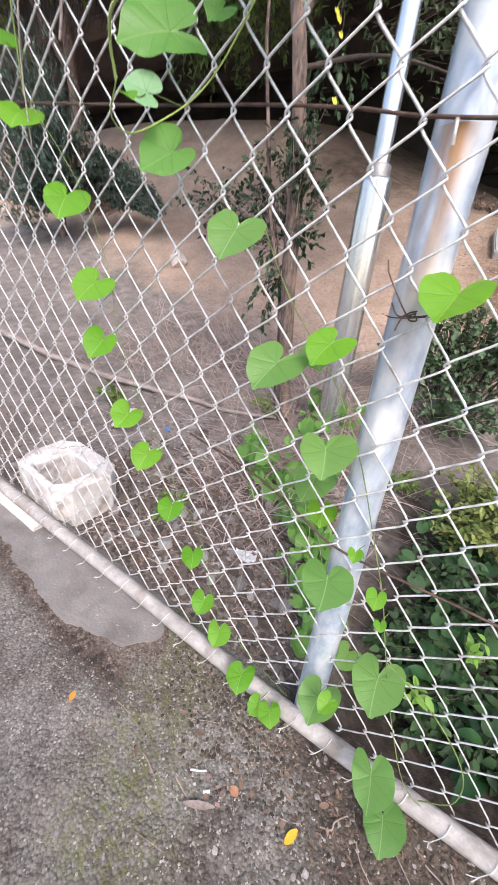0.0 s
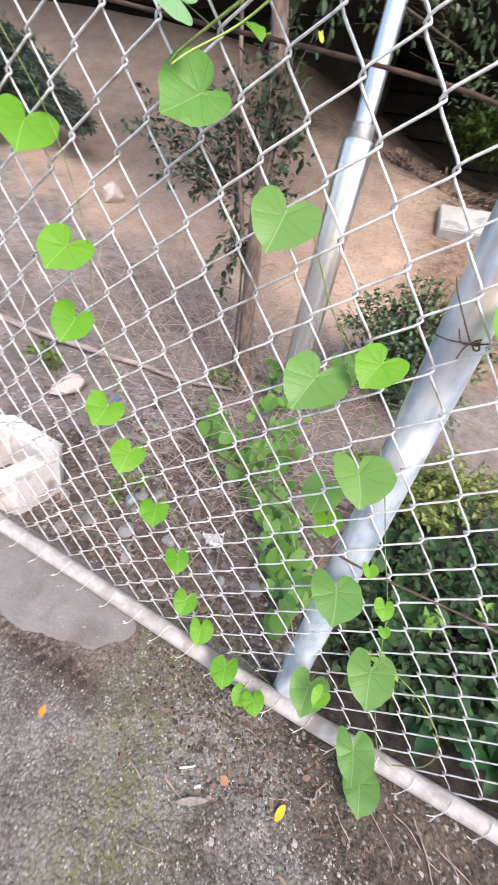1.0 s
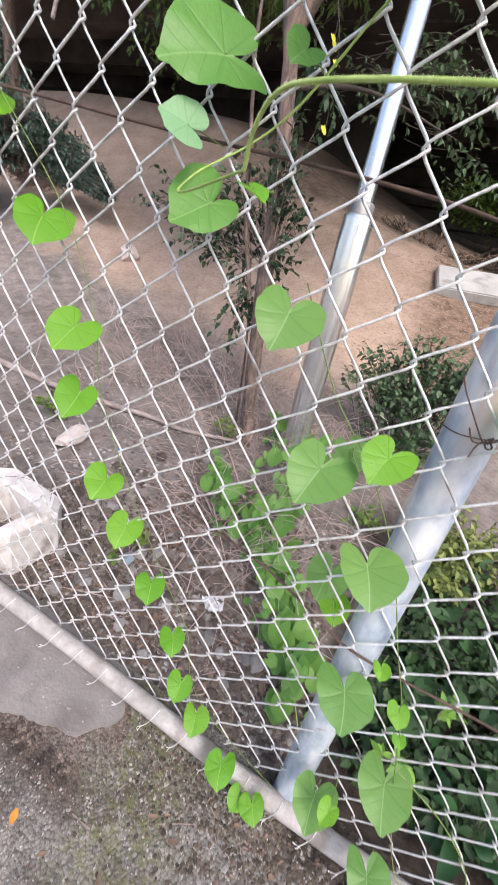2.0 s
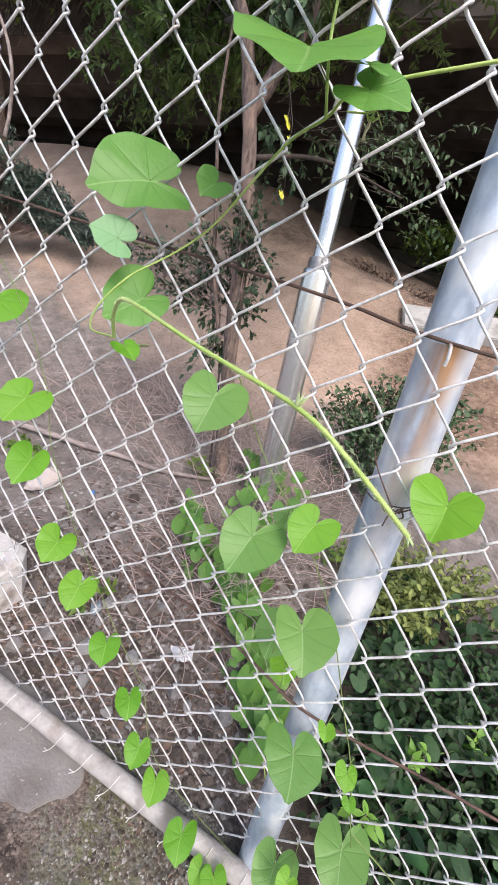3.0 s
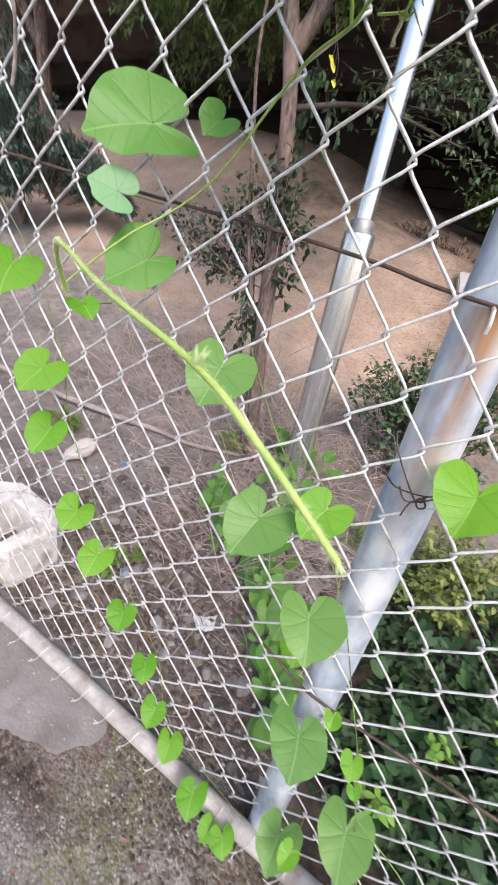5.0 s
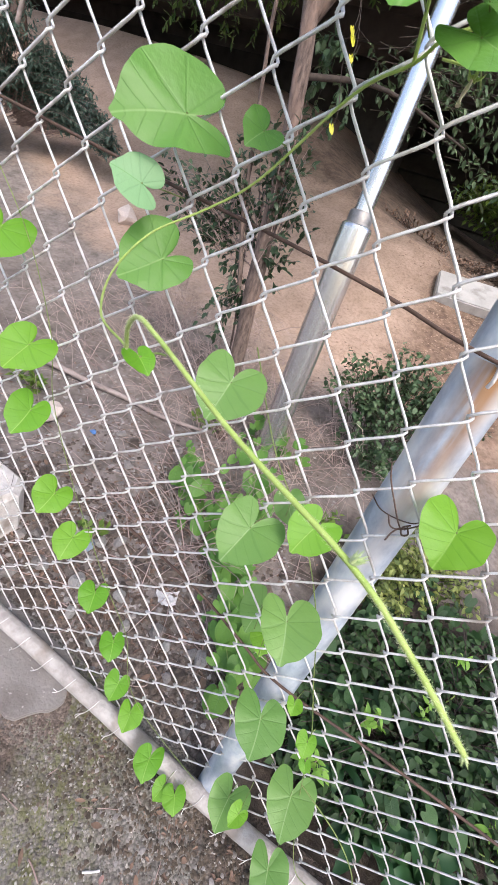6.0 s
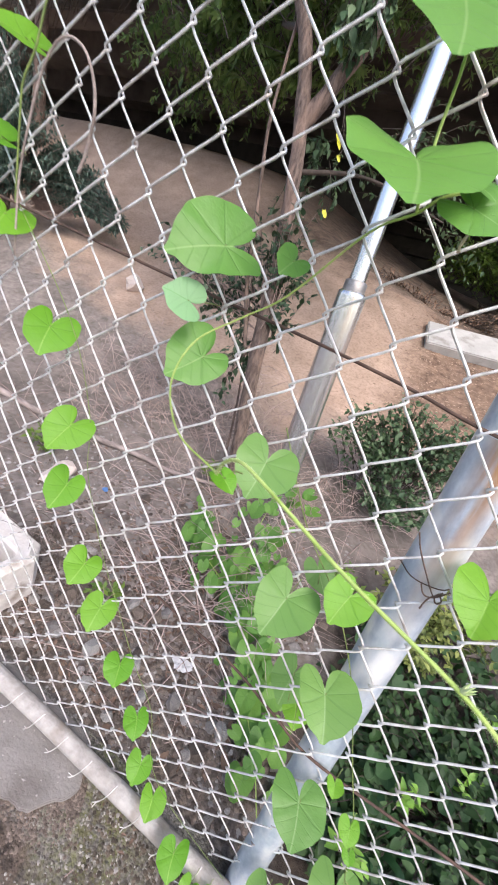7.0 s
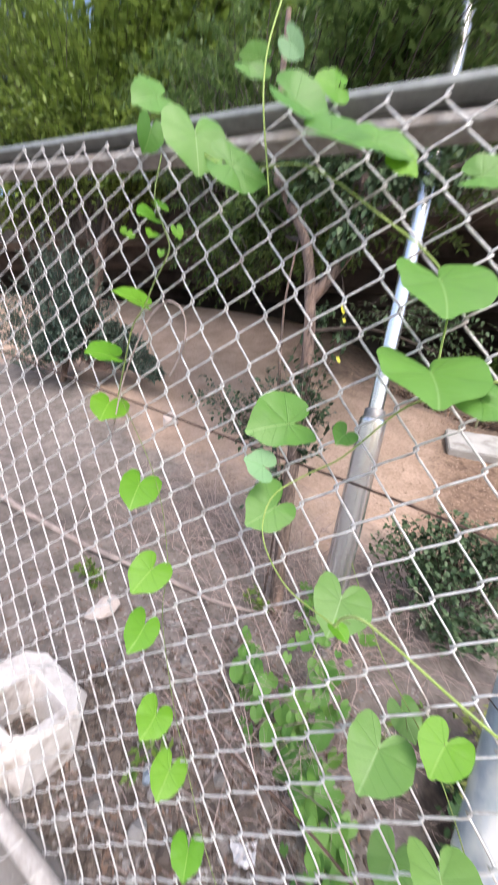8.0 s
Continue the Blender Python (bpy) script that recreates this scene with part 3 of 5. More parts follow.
xs = [-3.4 + 0.1 * i for i in range(52)]
wob = lambda x, s: 0.004 * noise.noise((x * 2, s, 0))
part("bottom_rail", mesh_of("bottom_rail", *tube([(x, 0.005 + wob(x, 1), rail_z(x) + wob(x, 2)) for x in xs], 0.0185, 16), M["rail"]), fence, "whitewashed and mud-splashed bottom pipe")


def bar(y, z, hy, hz, cut, wobble=0.0):
    """A straight bar along the fence with cut corners, at y and z(x)."""
    sec = [(-hy, -hz + cut), (-hy, hz - cut), (-hy + cut, hz), (hy - cut, hz), (hy, hz - cut), (hy, -hz + cut), (hy - cut, -hz), (-hy + cut, -hz)]
    V = [Vector((x, y + a, z(x) + b + wobble * noise.noise((x * 6, a * 30, 5)))) for x in xs for a, b in sec]
    F = [(i * 8 + k, i * 8 + (k + 1) % 8, i * 8 + 8 + (k + 1) % 8, i * 8 + 8 + k) for i in range(len(xs) - 1) for k in range(8)]
    return V, F + [tuple(range(8)), tuple(range(len(V) - 8, len(V)))]


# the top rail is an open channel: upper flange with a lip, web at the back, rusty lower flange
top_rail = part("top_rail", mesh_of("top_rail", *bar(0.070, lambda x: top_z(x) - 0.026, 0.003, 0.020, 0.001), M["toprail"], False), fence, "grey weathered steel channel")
part("upper_flange", mesh_of("upper_flange", *bar(0.055, lambda x: top_z(x) - 0.005, 0.0195, 0.0065, 0.002), M["flange"], False), top_rail)
part("lower_flange", mesh_of("lower_flange", *bar(0.055, lambda x: top_z(x) - 0.051, 0.0195, 0.0075, 0.002, 0.002), M["rail"], False), top_rail, "rusty pinkish lower flange")


for x in (-3.1, 0.016):
    part("post", mesh_of("post", *tube([(x, 0.040, rail_z(x) - 0.1), (x, 0.040, 0.4), (x, 0.040, 0.8), (x, 0.040, top_z(x) - 0.060)], 0.027, 28), M["post"]), fence, "galvanised tubular post with rust stains")


# ---- far things ----
pole = thing("steel_pole", "shiny stainless steel pole with a stepped collar, planted in the earth", "pole", (-0.363, 1.03, 0))
PR, PT, PC = 0.053, 0.030, 1.14
prof = [(PR, -0.1), (PR, 0.6), (PR, PC - 0.020), (PR, PC - 0.013), (PR * 0.95, PC - 0.006), (PR * 0.78, PC)]
vs, fs = tube([(0, 0, z) for _, z in prof], [r for r, _ in prof], 32)
part("lower_tube", mesh_of("lower_tube", vs, fs, M["steel"]), pole)
vs, fs = tube([(0, 0, z) for z in (PC - 0.002, PC + 0.03, PC + 0.035)], [PR * 0.76, PR * 0.76, PR * 0.66], 32)
part("collar", mesh_of("collar", vs, fs, M["collar"]), pole, "dull grey collar")
vs, fs = tube([(0, 0, z) for z in (PC + 0.02, 2.0, 4.5)], PT, 32)
part("upper_tube", mesh_of("upper_tube", vs, fs, M["steel"]), pole)

bridge = thing("bridge", "dark concrete road bridge crossing behind the trees", "bridge", (0, 0, 0))


def box(lo, hi, material, name, turn=0.0):
    bm = bmesh.new()
    bmesh.ops.create_cube(bm, size=1)
    for v in bm.verts:
        v.co = Vector([lo[i] + (v.co[i] + 0.5) * (hi[i] - lo[i]) for i in range(3)])
    bmesh.ops.bevel(bm, geom=bm.edges[:], offset=min(0.02, 0.1 * min(hi[i] - lo[i] for i in range(3))), segments=2, affect="EDGES")
    me = bpy.data.meshes.new(name)
    bm.to_mesh(me)
    bm.free()
    me.materials.append(material)
    return me


part("deck", box((-45, 4.3, 4.35), (25, 11.5, 4.9), M["girder"], "deck"), bridge)
for i in range(7):
    y = 4.4 + i * 1.1
    part("girder", box((-45, y, 3.85), (25, y + 0.4, 4.34), M["girder"], "girder"), bridge)
# abutment, back wall and ledges use the concrete darkened for shade
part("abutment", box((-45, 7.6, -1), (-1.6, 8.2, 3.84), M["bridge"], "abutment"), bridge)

# wall added to close the gap below the deck; ledges stand in for beams
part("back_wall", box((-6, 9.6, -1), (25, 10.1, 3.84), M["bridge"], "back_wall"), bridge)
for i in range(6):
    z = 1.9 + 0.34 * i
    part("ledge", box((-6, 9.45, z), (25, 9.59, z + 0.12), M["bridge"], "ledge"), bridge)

slab = thing("concrete_slab", "pale broken concrete slab lying on the earth bank", "slab", (0.55, 3.42, 1.19))
slab.rotation_euler = (radians(31), radians(-2), radians(9))
part("panel", box((-0.60, -0.20, -0.05), (0.85, 0.16, 0.04), M["slab"], "panel"), slab)


# ---- concrete block with a square hollow ----
def hollow_block(w, d, h, hw, hd, cut):
    """A block with cut corners and a square hollow that tapers down."""
    bm = bmesh.new()

    def ring(a, b, z, c, lift=0.0, push=(0.0, 0.0)):
        p = [(-a + c, -b), (a - c, -b), (a, -b + c), (a, b - c), (a - c, b), (-a + c, b), (-a, b - c), (-a, -b + c)]
        return [bm.verts.new((x + push[0], y + push[1], z + lift * noise.noise((x * 20, y * 20, z)))) for x, y in p]

    rings = [ring(w * 0.98, d * 0.98, 0, cut), ring(w, d, 0.02, cut), ring(w, d, h - 0.015, cut, 0.01), ring(w - 0.012, d - 0.012, h, cut, 0.01), ring(hw + 0.006, hd + 0.006, h, 0.010, 0.006, (0.03, -0.022)), ring(hw, hd, h - 0.010, 0.008, 0, (0.03, -0.022)), ring(hw * 0.95, hd * 0.95, 0.015, 0.008, 0, (0.025, -0.018))]
    for a, b in zip(rings, rings[1:]):
        for k in range(8):
            bm.faces.new((a[k], a[(k + 1) % 8], b[(k + 1) % 8], b[k]))
    bm.faces.new(rings[-1])
    bm.faces.new(list(reversed(rings[0])))
    bmesh.ops.subdivide_edges(bm, edges=bm.edges[:], cuts=2, use_grid_fill=True)
    for v in bm.verts:
        v.co += Vector(noise.noise_vector(v.co * 25)) * 0.0018
    me = bpy.data.meshes.new("block")
    bm.to_mesh(me)
    bm.free()
    me.materials.append(M["block"])
    return me


block = part("concrete_block", hollow_block(0.152, 0.112, 0.172, 0.082, 0.066, 0.045))
tagged(block, "whitewashed hollow concrete block with chipped corners beside the fence", "block")
block.matrix_world = pose(-0.972, 0.158, 0.018, 0, 2, -5)

# short whitewashed concrete lip under the rail, beside the block
lip = smooth_line([(-1.10, -0.012, 0.078), (-0.97, -0.014, 0.066), (-0.87, -0.017, 0.058)], 6)
tagged(part("concrete_lip", mesh_of("concrete_lip", *tube([q + Vector(noise.noise_vector(q * 9)) * 0.004 for q in lip], 0.017, 8), M["block"])), "short whitewashed concrete lip under the bottom rail", "concrete lip")

# cement strip along the rail
bm = bmesh.new()
edge = [(-1.9, -0.10), (-1.3, -0.095), (-0.93, -0.10), (-0.77, -0.125), (-0.58, -0.142), (-0.43, -0.112), (-0.37, -0.07), (-0.345, -0.028), (-0.36, 0.0)]
edge = [(p.x + 0.006 * noise.noise((p.x * 30, 0, 3)), p.y + 0.014 * noise.noise((p.x * 19, p.y * 19, 0)) + 0.006 * noise.noise((p.x * 80, 1, 0))) for p in smooth_line([(x, y, 0) for x, y in edge], 26)]
top = [bm.verts.new((x, y, fall(x) - 0.026)) for x, y in edge] + [bm.verts.new((x, 0.05, fall(x) - 0.026)) for x in (-0.4, -0.9, -1.9)]
f = bm.faces.new(top)
ext = bmesh.ops.extrude_face_region(bm, geom=[f])
for v in ext["geom"]:
    if isinstance(v, bmesh.types.BMVert):
        v.co.z += 0.0075
bmesh.ops.recalc_face_normals(bm, faces=bm.faces[:])
bmesh.ops.bevel(bm, geom=[e for e in bm.edges if all(v.co.z > fall(v.co.x) - 0.020 for v in e.verts)], offset=0.002, segments=2, affect="EDGES")
me = bpy.data.meshes.new("cement_strip")
bm.to_mesh(me)
bm.free()
me.materials.append(M["pad"])
tagged(part("cement_strip", me), "smooth grey cement strip poured along the bottom rail", "cement strip", kind="structure")


# ---- wires and fittings on the fence ----
def wire_thing(name, pts, r, material, label="", steps=6):
    ob = part(name, mesh_of(name, *tube(smooth_line(pts, steps), r, 8), material), fence, label)
    return ob


wire_thing("tension_wire", [(-3.3, 0.012, 1.30), (-1.5, 0.014, 1.135), (-0.66, 0.014, 1.046), (-0.35, 0.013, 1.013), (-0.2, 0.012, 0.999), (-0.086, 0.010, 0.985), (0.014, 0.009, 0.969), (0.3, 0.012, 0.945), (1.6, 0.012, 0.83)], 0.0018, M["rust"], "rusty tension wire")
wire_thing("tension_wire", [(-0.30, 0.016, 0.553), (-0.157, 0.012, 0.525), (-0.06, 0.009, 0.485), (0.015, 0.009, 0.455), (0.22, 0.010, 0.449), (0.6, 0.012, 0.42), (1.6, 0.012, 0.33)], 0.002, M["rust"], "rusty tension wire")
wire_thing("hook", [(0.012, 0.012, 0.968), (0.014, 0.006, 0.966), (0.015, 0.004, 0.956), (0.015, 0.008, 0.949)], 0.0018, M["wire"], "galvanised hook")
wire_thing("post_tie", [(-0.018, 0.006, 0.852), (-0.012, -0.004, 0.840), (0.002, -0.010, 0.821), (0.016, -0.011, 0.803), (0.022, -0.008, 0.800), (0.040, 0.012, 0.803)], 0.0008, M["rust"], "twisted rusty binding wire")
wire_thing("post_tie", [(0.026, -0.008, 0.804), (0.016, -0.014, 0.800), (0.008, -0.016, 0.801), (0.001, -0.018, 0.812)], 0.0008, M["rust"])
wire_thing("post_tie", [(0.024, -0.006, 0.799), (0.017, -0.014, 0.802), (0.013, -0.016, 0.795), (0.011, -0.019, 0.785)], 0.0008, M["rust"])
wire_thing("post_tie", [(0.045, 0.030, 0.801), (0.032, 0.012, 0.800), (0.016, 0.010, 0.797), (-0.002, 0.016, 0.795), (-0.014, 0.040, 0.794)], 0.0007, M["rust"])
wire_thing("knot", [(0.026, -0.006, 0.806), (0.019, -0.013, 0.803), (0.022, -0.015, 0.797), (0.028, -0.008, 0.797), (0.024, -0.004, 0.803)], 0.0009, M["rust"])
for k, x in enumerate([-1.5 + 0.0716 * i for i in range(38)]):
    # cut wire ends that poke out under the bottom rail
    z = rail_z(x)
    s1, s2 = random.uniform(-1, 1), random.uniform(-1, 1)
    # each runs down over the pipe, and two cut ends part below it
    neck = (x - 0.010, -0.020, z - 0.010)
    for prong in (-1, 1):
        pts = [(x + 0.008, 0.004, z + 0.0205), (x + 0.003, -0.010, z + 0.014), (x - 0.003, -0.0155, z + 0.001), neck, (x - 0.015, -0.024 - 0.002 * prong, z - 0.013 + 0.002 * prong), (x - 0.021 + 0.004 * s1 + 0.003 * prong, -0.028 - 0.004 * prong + 0.003 * s2, z - 0.014 + 0.003 * prong + 0.003 * s2)]
        part("wire_end", mesh_of("wire_end", *tube(smooth_line(pts if prong > 0 else pts[3:], 3), 0.0008, 6), M["wire"]), fence)


# ---- heart leaves ----
OUTLINE = ((0, 0.98), (4, 0.885), (10, 0.82), (22, 0.775), (45, 0.74), (70, 0.715), (95, 0.705), (118, 0.73), (136, 0.725), (148, 0.665), (158, 0.55), (167, 0.36), (174, 0.17), (180, 0.07))


def reach(deg):
    """How far the blade's edge lies from the stalk, at an angle from the tip."""
    deg = abs((deg + 180) % 360 - 180)
    for (a, p), (b, q) in zip(OUTLINE, OUTLINE[1:]):
        if deg <= b:
            return p + (q - p) * (deg - a) / (b - a)
    return OUTLINE[-1][1]


def heart(w, l, rings, n, seed, cup=None, droop=0.22, lopsided=None):
    """A heart-shaped blade, notch up (+y), tip down, front towards +z; its size is the width and the length from notch to tip."""
    rnd = random.Random(seed)
    skew, wave, ph = rnd.uniform(-0.13, 0.13), rnd.uniform(0.010, 0.032), rnd.uniform(0, 6)
    cup = rnd.uniform(0.0, 0.24) if cup is None else cup
    lean = rnd.uniform(-0.07, 0.07) if lopsided is None else lopsided
    fold, curl = rnd.uniform(-0.10, 0.10), rnd.uniform(-0.10, 0.25)
    verts, faces, uvs, rays = [], [], [], []
    for r in range(rings + 1):
        q = r / rings
        for k in range(n if r else 1):
            deg = 360 * (k + 0.5) / n
            t = radians(deg)
            rr = reach(deg) * q * (1 + lean * math.sin(t) - 0.6 * lean * math.cos(2 * t) * math.sin(t) + 0.014 * math.sin(7 * t + ph) + 0.008 * math.sin(13 * t - ph))
            u, v = rr * math.sin(t) / 1.42, (0.45 - rr * math.cos(t)) / 1.12
            # veins leave the midrib towards the tip and bend along the edge; those of the lobes fan out from the stalk
            bend = v + 0.95 * abs(u) - 0.55 * u * u
            if bend < 0.40:
                side, reachy = (0.40 - bend) / 0.21, 0.75
            else:
                side, reachy = -max(0.0, min(180.0, min(deg, 360 - deg)) - 62) / 40, min(0.75, 1.6 * rr)
            z = cup * abs(u) * 1.3 + fold * u - droop * (v - 0.1) ** 2 * 0.5 - curl * max(0.0, -v - 0.1) ** 2 + wave * math.sin(3 * t + ph) * q * q + 0.5 * wave * math.sin(7 * t) * q ** 3
            z += 0.009 * abs(math.sin(side * math.pi)) * min(1.0, 2.2 * q) * (1.15 - q)
            rays.append((side, reachy))
            verts.append(((u + skew * v * v) * w, v * l, z * (w + l) / 2))
            uvs.append((u, v))
    for k in range(n):
        faces.append((0, 1 + k, 1 + (k + 1) % n))
    for r in range(1, rings):
        a, b = 1 + (r - 1) * n, 1 + r * n
        for k in range(n):
            j = (k + 1) % n
            faces.append((a + k, b + k, b + j, a + j))
    return verts, faces, uvs, rays


def heart_mesh(w, l, material, seed, rings=8, n=54, **kw):
    verts, faces, uvs, rays = heart(w, l, rings, n, seed, **kw)
    me = mesh_of("leaf", verts, faces, material)
    lay = me.uv_layers.new(name="blade")
    for loop in me.loops:
        lay.data[loop.index].uv = uvs[loop.vertex_index]
    fan = me.uv_layers.new(name="ray")
    for poly in me.polygons:
        ring = [rays[v][0] for v in poly.vertices if v]
        for i in poly.loop_indices:
            v = me.loops[i].vertex_index
            fan.data[i].uv = rays[v] if v else (sum(ring) / len(ring), 0.0)
    return me


def leaf_pose(x, y, z, angle, tilt, yaw=0.0):
    """Blade at x, y, z: its tip hangs down, turned by angle in the fence's plane, its face tilted up to the sky."""
    m = Matrix.Translation((x, y, z)) @ Matrix.Rotation(radians(yaw), 4, "Z") @ Matrix.Rotation(radians(90 - tilt), 4, "X")
    return m @ Matrix.Rotation(radians(angle), 4, "Z")


def climbing_vine(label, leaves, stems, material, group, seed, young=(), special={}, pale=(), grow=1.0, lopsided={}, stemcol="vinestem"):
    vine = thing("vine", label, "vine", group=group)
    rnd = random.Random(seed)
    for pts, r in stems:
        line = smooth_line(pts, 6)
        r = [r[0] + (r[1] - r[0]) * i / (len(line) - 1) for i in range(len(line))] if isinstance(r, tuple) else r
        part("stem", mesh_of("stem", *tube(line, r, 7), M[stemcol]), vine)
    for k, (x, y, z, w, l, a) in enumerate(leaves):
        l = max(0.74 * w, min(0.94 * w, 0.96 * l))
        w *= grow
        me = heart_mesh(w, l, M["heart_pale"] if k in pale else M["heart_young"] if k in young else material, seed * 100 + k, lopsided=lopsided.get(k))
        lf = part("leaf", me, vine)
        # blades turn to the open side, where the light comes from
        to = Vector((0.0, -0.45, 1.3)) - Vector((x, y, z))
        lf.matrix_world = leaf_pose(x, y, z, a, math.degrees(math.atan2(to.z, math.hypot(to.x, to.y))) + special.get(k, rnd.uniform(-6, 6)), math.degrees(math.atan2(to.x, -to.y)) + rnd.uniform(-6, 6))
        # leaf stalk from the notch back to the fabric
        top = lf.matrix_world @ Vector((0, l * 0.40, 0))
        stalk = part("stalk", mesh_of("stalk", *tube(smooth_line([top, top + Vector((0.001, 0.010, 0.001)), Vector((top.x + 0.006, y + 0.012 if y < -0.15 else 0.0, top.z + 0.002))], 4), 0.0006, 5), M["vinestem"]), lf)
        stalk.matrix_parent_inverse = lf.matrix_world.inverted()
    return vine


LEFT = [
    (-0.071, -0.043, 0.022, 0.041, 0.033, -21), (-0.032, -0.043, 0.027, 0.047, 0.036, 27), (-0.112, -0.043, 0.066, 0.056, 0.048, 8), (-0.189, -0.02, 0.114, 0.050, 0.042, -12),
    (-0.234, -0.02, 0.18, 0.049, 0.040, -15), (-0.259, -0.02, 0.294, 0.044, 0.040, 2), (-0.319, -0.02, 0.383, 0.051, 0.042, -8), (-0.378, -0.03, 0.484, 0.056, 0.049, -21),
    (-0.42, -0.035, 0.558, 0.059, 0.046, -38), (-0.47, -0.04, 0.68, 0.055, 0.052, -34), (-0.481, -0.04, 0.774, 0.065, 0.056, -35), (-0.535, -0.03, 0.893, 0.066, 0.060, -16),
    (-0.646, -0.02, 1.015, 0.066, 0.058, -12), (-0.687, -0.02, 1.112, 0.066, 0.058, -74), (-0.645, -0.02, 1.217, 0.064, 0.056, -100),
    (-0.636, -0.015, 1.353, 0.044, 0.037, -62), (-0.593, -0.015, 1.361, 0.026, 0.022, 70), (-0.681, -0.015, 1.328, 0.014, 0.012, -60), (-0.663, -0.015, 1.320, 0.014, 0.012, -40),
    (-0.612, -0.015, 1.319, 0.026, 0.022, -20), (-0.552, -0.015, 1.316, 0.020, 0.018, 30), (-0.584, -0.015, 1.286, 0.012, 0.010, 0),
]
CENTRE = [
    (-0.187, -0.055, 0.855, 0.068, 0.056, -15), (-0.118, -0.06, 0.716, 0.071, 0.061, -22), (-0.059, -0.04, 0.750, 0.052, 0.046, -21), (-0.023, -0.06, 0.626, 0.070, 0.059, 11),
    (0.013, -0.055, 0.422, 0.076, 0.062, 14), (0.036, -0.03, 0.486, 0.022, 0.018, 13), (0.079, -0.03, 0.427, 0.028, 0.025, 18), (0.095, -0.03, 0.388, 0.018, 0.014, 26),
    (0.118, -0.04, 0.261, 0.077, 0.072, 17), (0.040, -0.05, 0.156, 0.069, 0.061, 9), (0.163, -0.066, 0.072, 0.069, 0.070, 30), (0.203, -0.074, -0.004, 0.069, 0.064, 32),
    (0.055, -0.03, 0.813, 0.064, 0.055, -3), (-0.084, 0.02, 0.726, 0.040, 0.040, 29), (0.056, -0.06, 0.196, 0.03, 0.03, -10),
    (-0.066, 0.026, 0.525, 0.062, 0.056, -8), (-0.036, 0.028, 0.482, 0.046, 0.040, 10),
]
TOP = [
    (-0.318, -0.05, 1.050, 0.080, 0.084, -68), (-0.228, -0.04, 1.054, 0.032, 0.026, -36), (-0.322, -0.062, 1.004, 0.044, 0.034, -105), (-0.303, -0.05, 0.937, 0.066, 0.058, -52),
    (-0.157, -0.217, 0.929, 0.014, 0.013, 32), (-0.140, -0.09, 1.118, 0.104, 0.085, 0), (-0.086, -0.06, 1.112, 0.052, 0.044, 62), (-0.098, -0.06, 1.128, 0.026, 0.030, 40),
    (-0.529, -0.03, 1.423, 0.100, 0.080, 14), (-0.43, -0.03, 1.383, 0.070, 0.071, 88), (-0.662, -0.03, 1.53, 0.070, 0.090, -42), (-0.29, -0.03, 1.405, 0.080, 0.090, 80),
    (-0.152, -0.06, 1.212, 0.098, 0.085, 4), (-0.65, -0.02, 1.466, 0.045, 0.065, -5), (-0.458, -0.02, 1.533, 0.040, 0.035, 76), (-0.356, -0.01, 1.504, 0.045, 0.050, -79),
    (-0.351, -0.03, 1.446, 0.075, 0.075, 70), (-0.237, -0.03, 1.388, 0.065, 0.070, 80), (-0.222, -0.025, 1.369, 0.035, 0.035, 60), (-0.467, -0.03, 1.545, 0.040, 0.040, -70), (-0.40, -0.02, 1.545, 0.034, 0.030, 70), (-0.13, -0.03, 1.345, 0.045, 0.055, 85),
]
climbing_vine("twining vine with small bright heart leaves climbing the fence", LEFT, [([(x + 0.012, 0.0, z + 0.03) for x, y, z, *_ in LEFT[1:13]], 0.0006),
    ([(-0.634, -0.006, 1.045), (-0.630, -0.008, 1.10), (-0.626, -0.010, 1.138), (-0.620, -0.012, 1.172), (-0.602, -0.012, 1.202), (-0.592, -0.010, 1.242), (-0.575, -0.010, 1.280), (-0.573, -0.010, 1.304), (-0.597, -0.010, 1.340), (-0.623, -0.010, 1.381), (-0.635, 0.0, 1.46)], 0.0013)], M["heart_young"], "vines on the fence", 3, special={11: 12, 12: 30, 13: 46, 14: 52, 15: 50, 16: 50, 19: 45})
climbing_vine("twining vine with broad heart leaves on the galvanised post", CENTRE, [
    ([(0.30, 0.02, -0.03), (0.22, -0.006, 0.04), (0.165, -0.004, 0.16), (0.12, -0.006, 0.30), (0.085, -0.006, 0.42), (0.05, 0.006, 0.50), (0.0, 0.010, 0.62), (-0.06, 0.010, 0.72), (-0.13, 0.010, 0.80), (-0.19, 0.008, 0.90)], 0.0008),
    ([(0.118, -0.01, 0.31), (0.20, -0.02, 0.27), (0.262, -0.02, 0.19), (0.272, -0.02, 0.11), (0.235, -0.02, 0.06)], 0.0010)], M["heart"], "vines on the fence", 4, young=(2, 5, 6, 7, 12, 14, 16), grow=1.01)
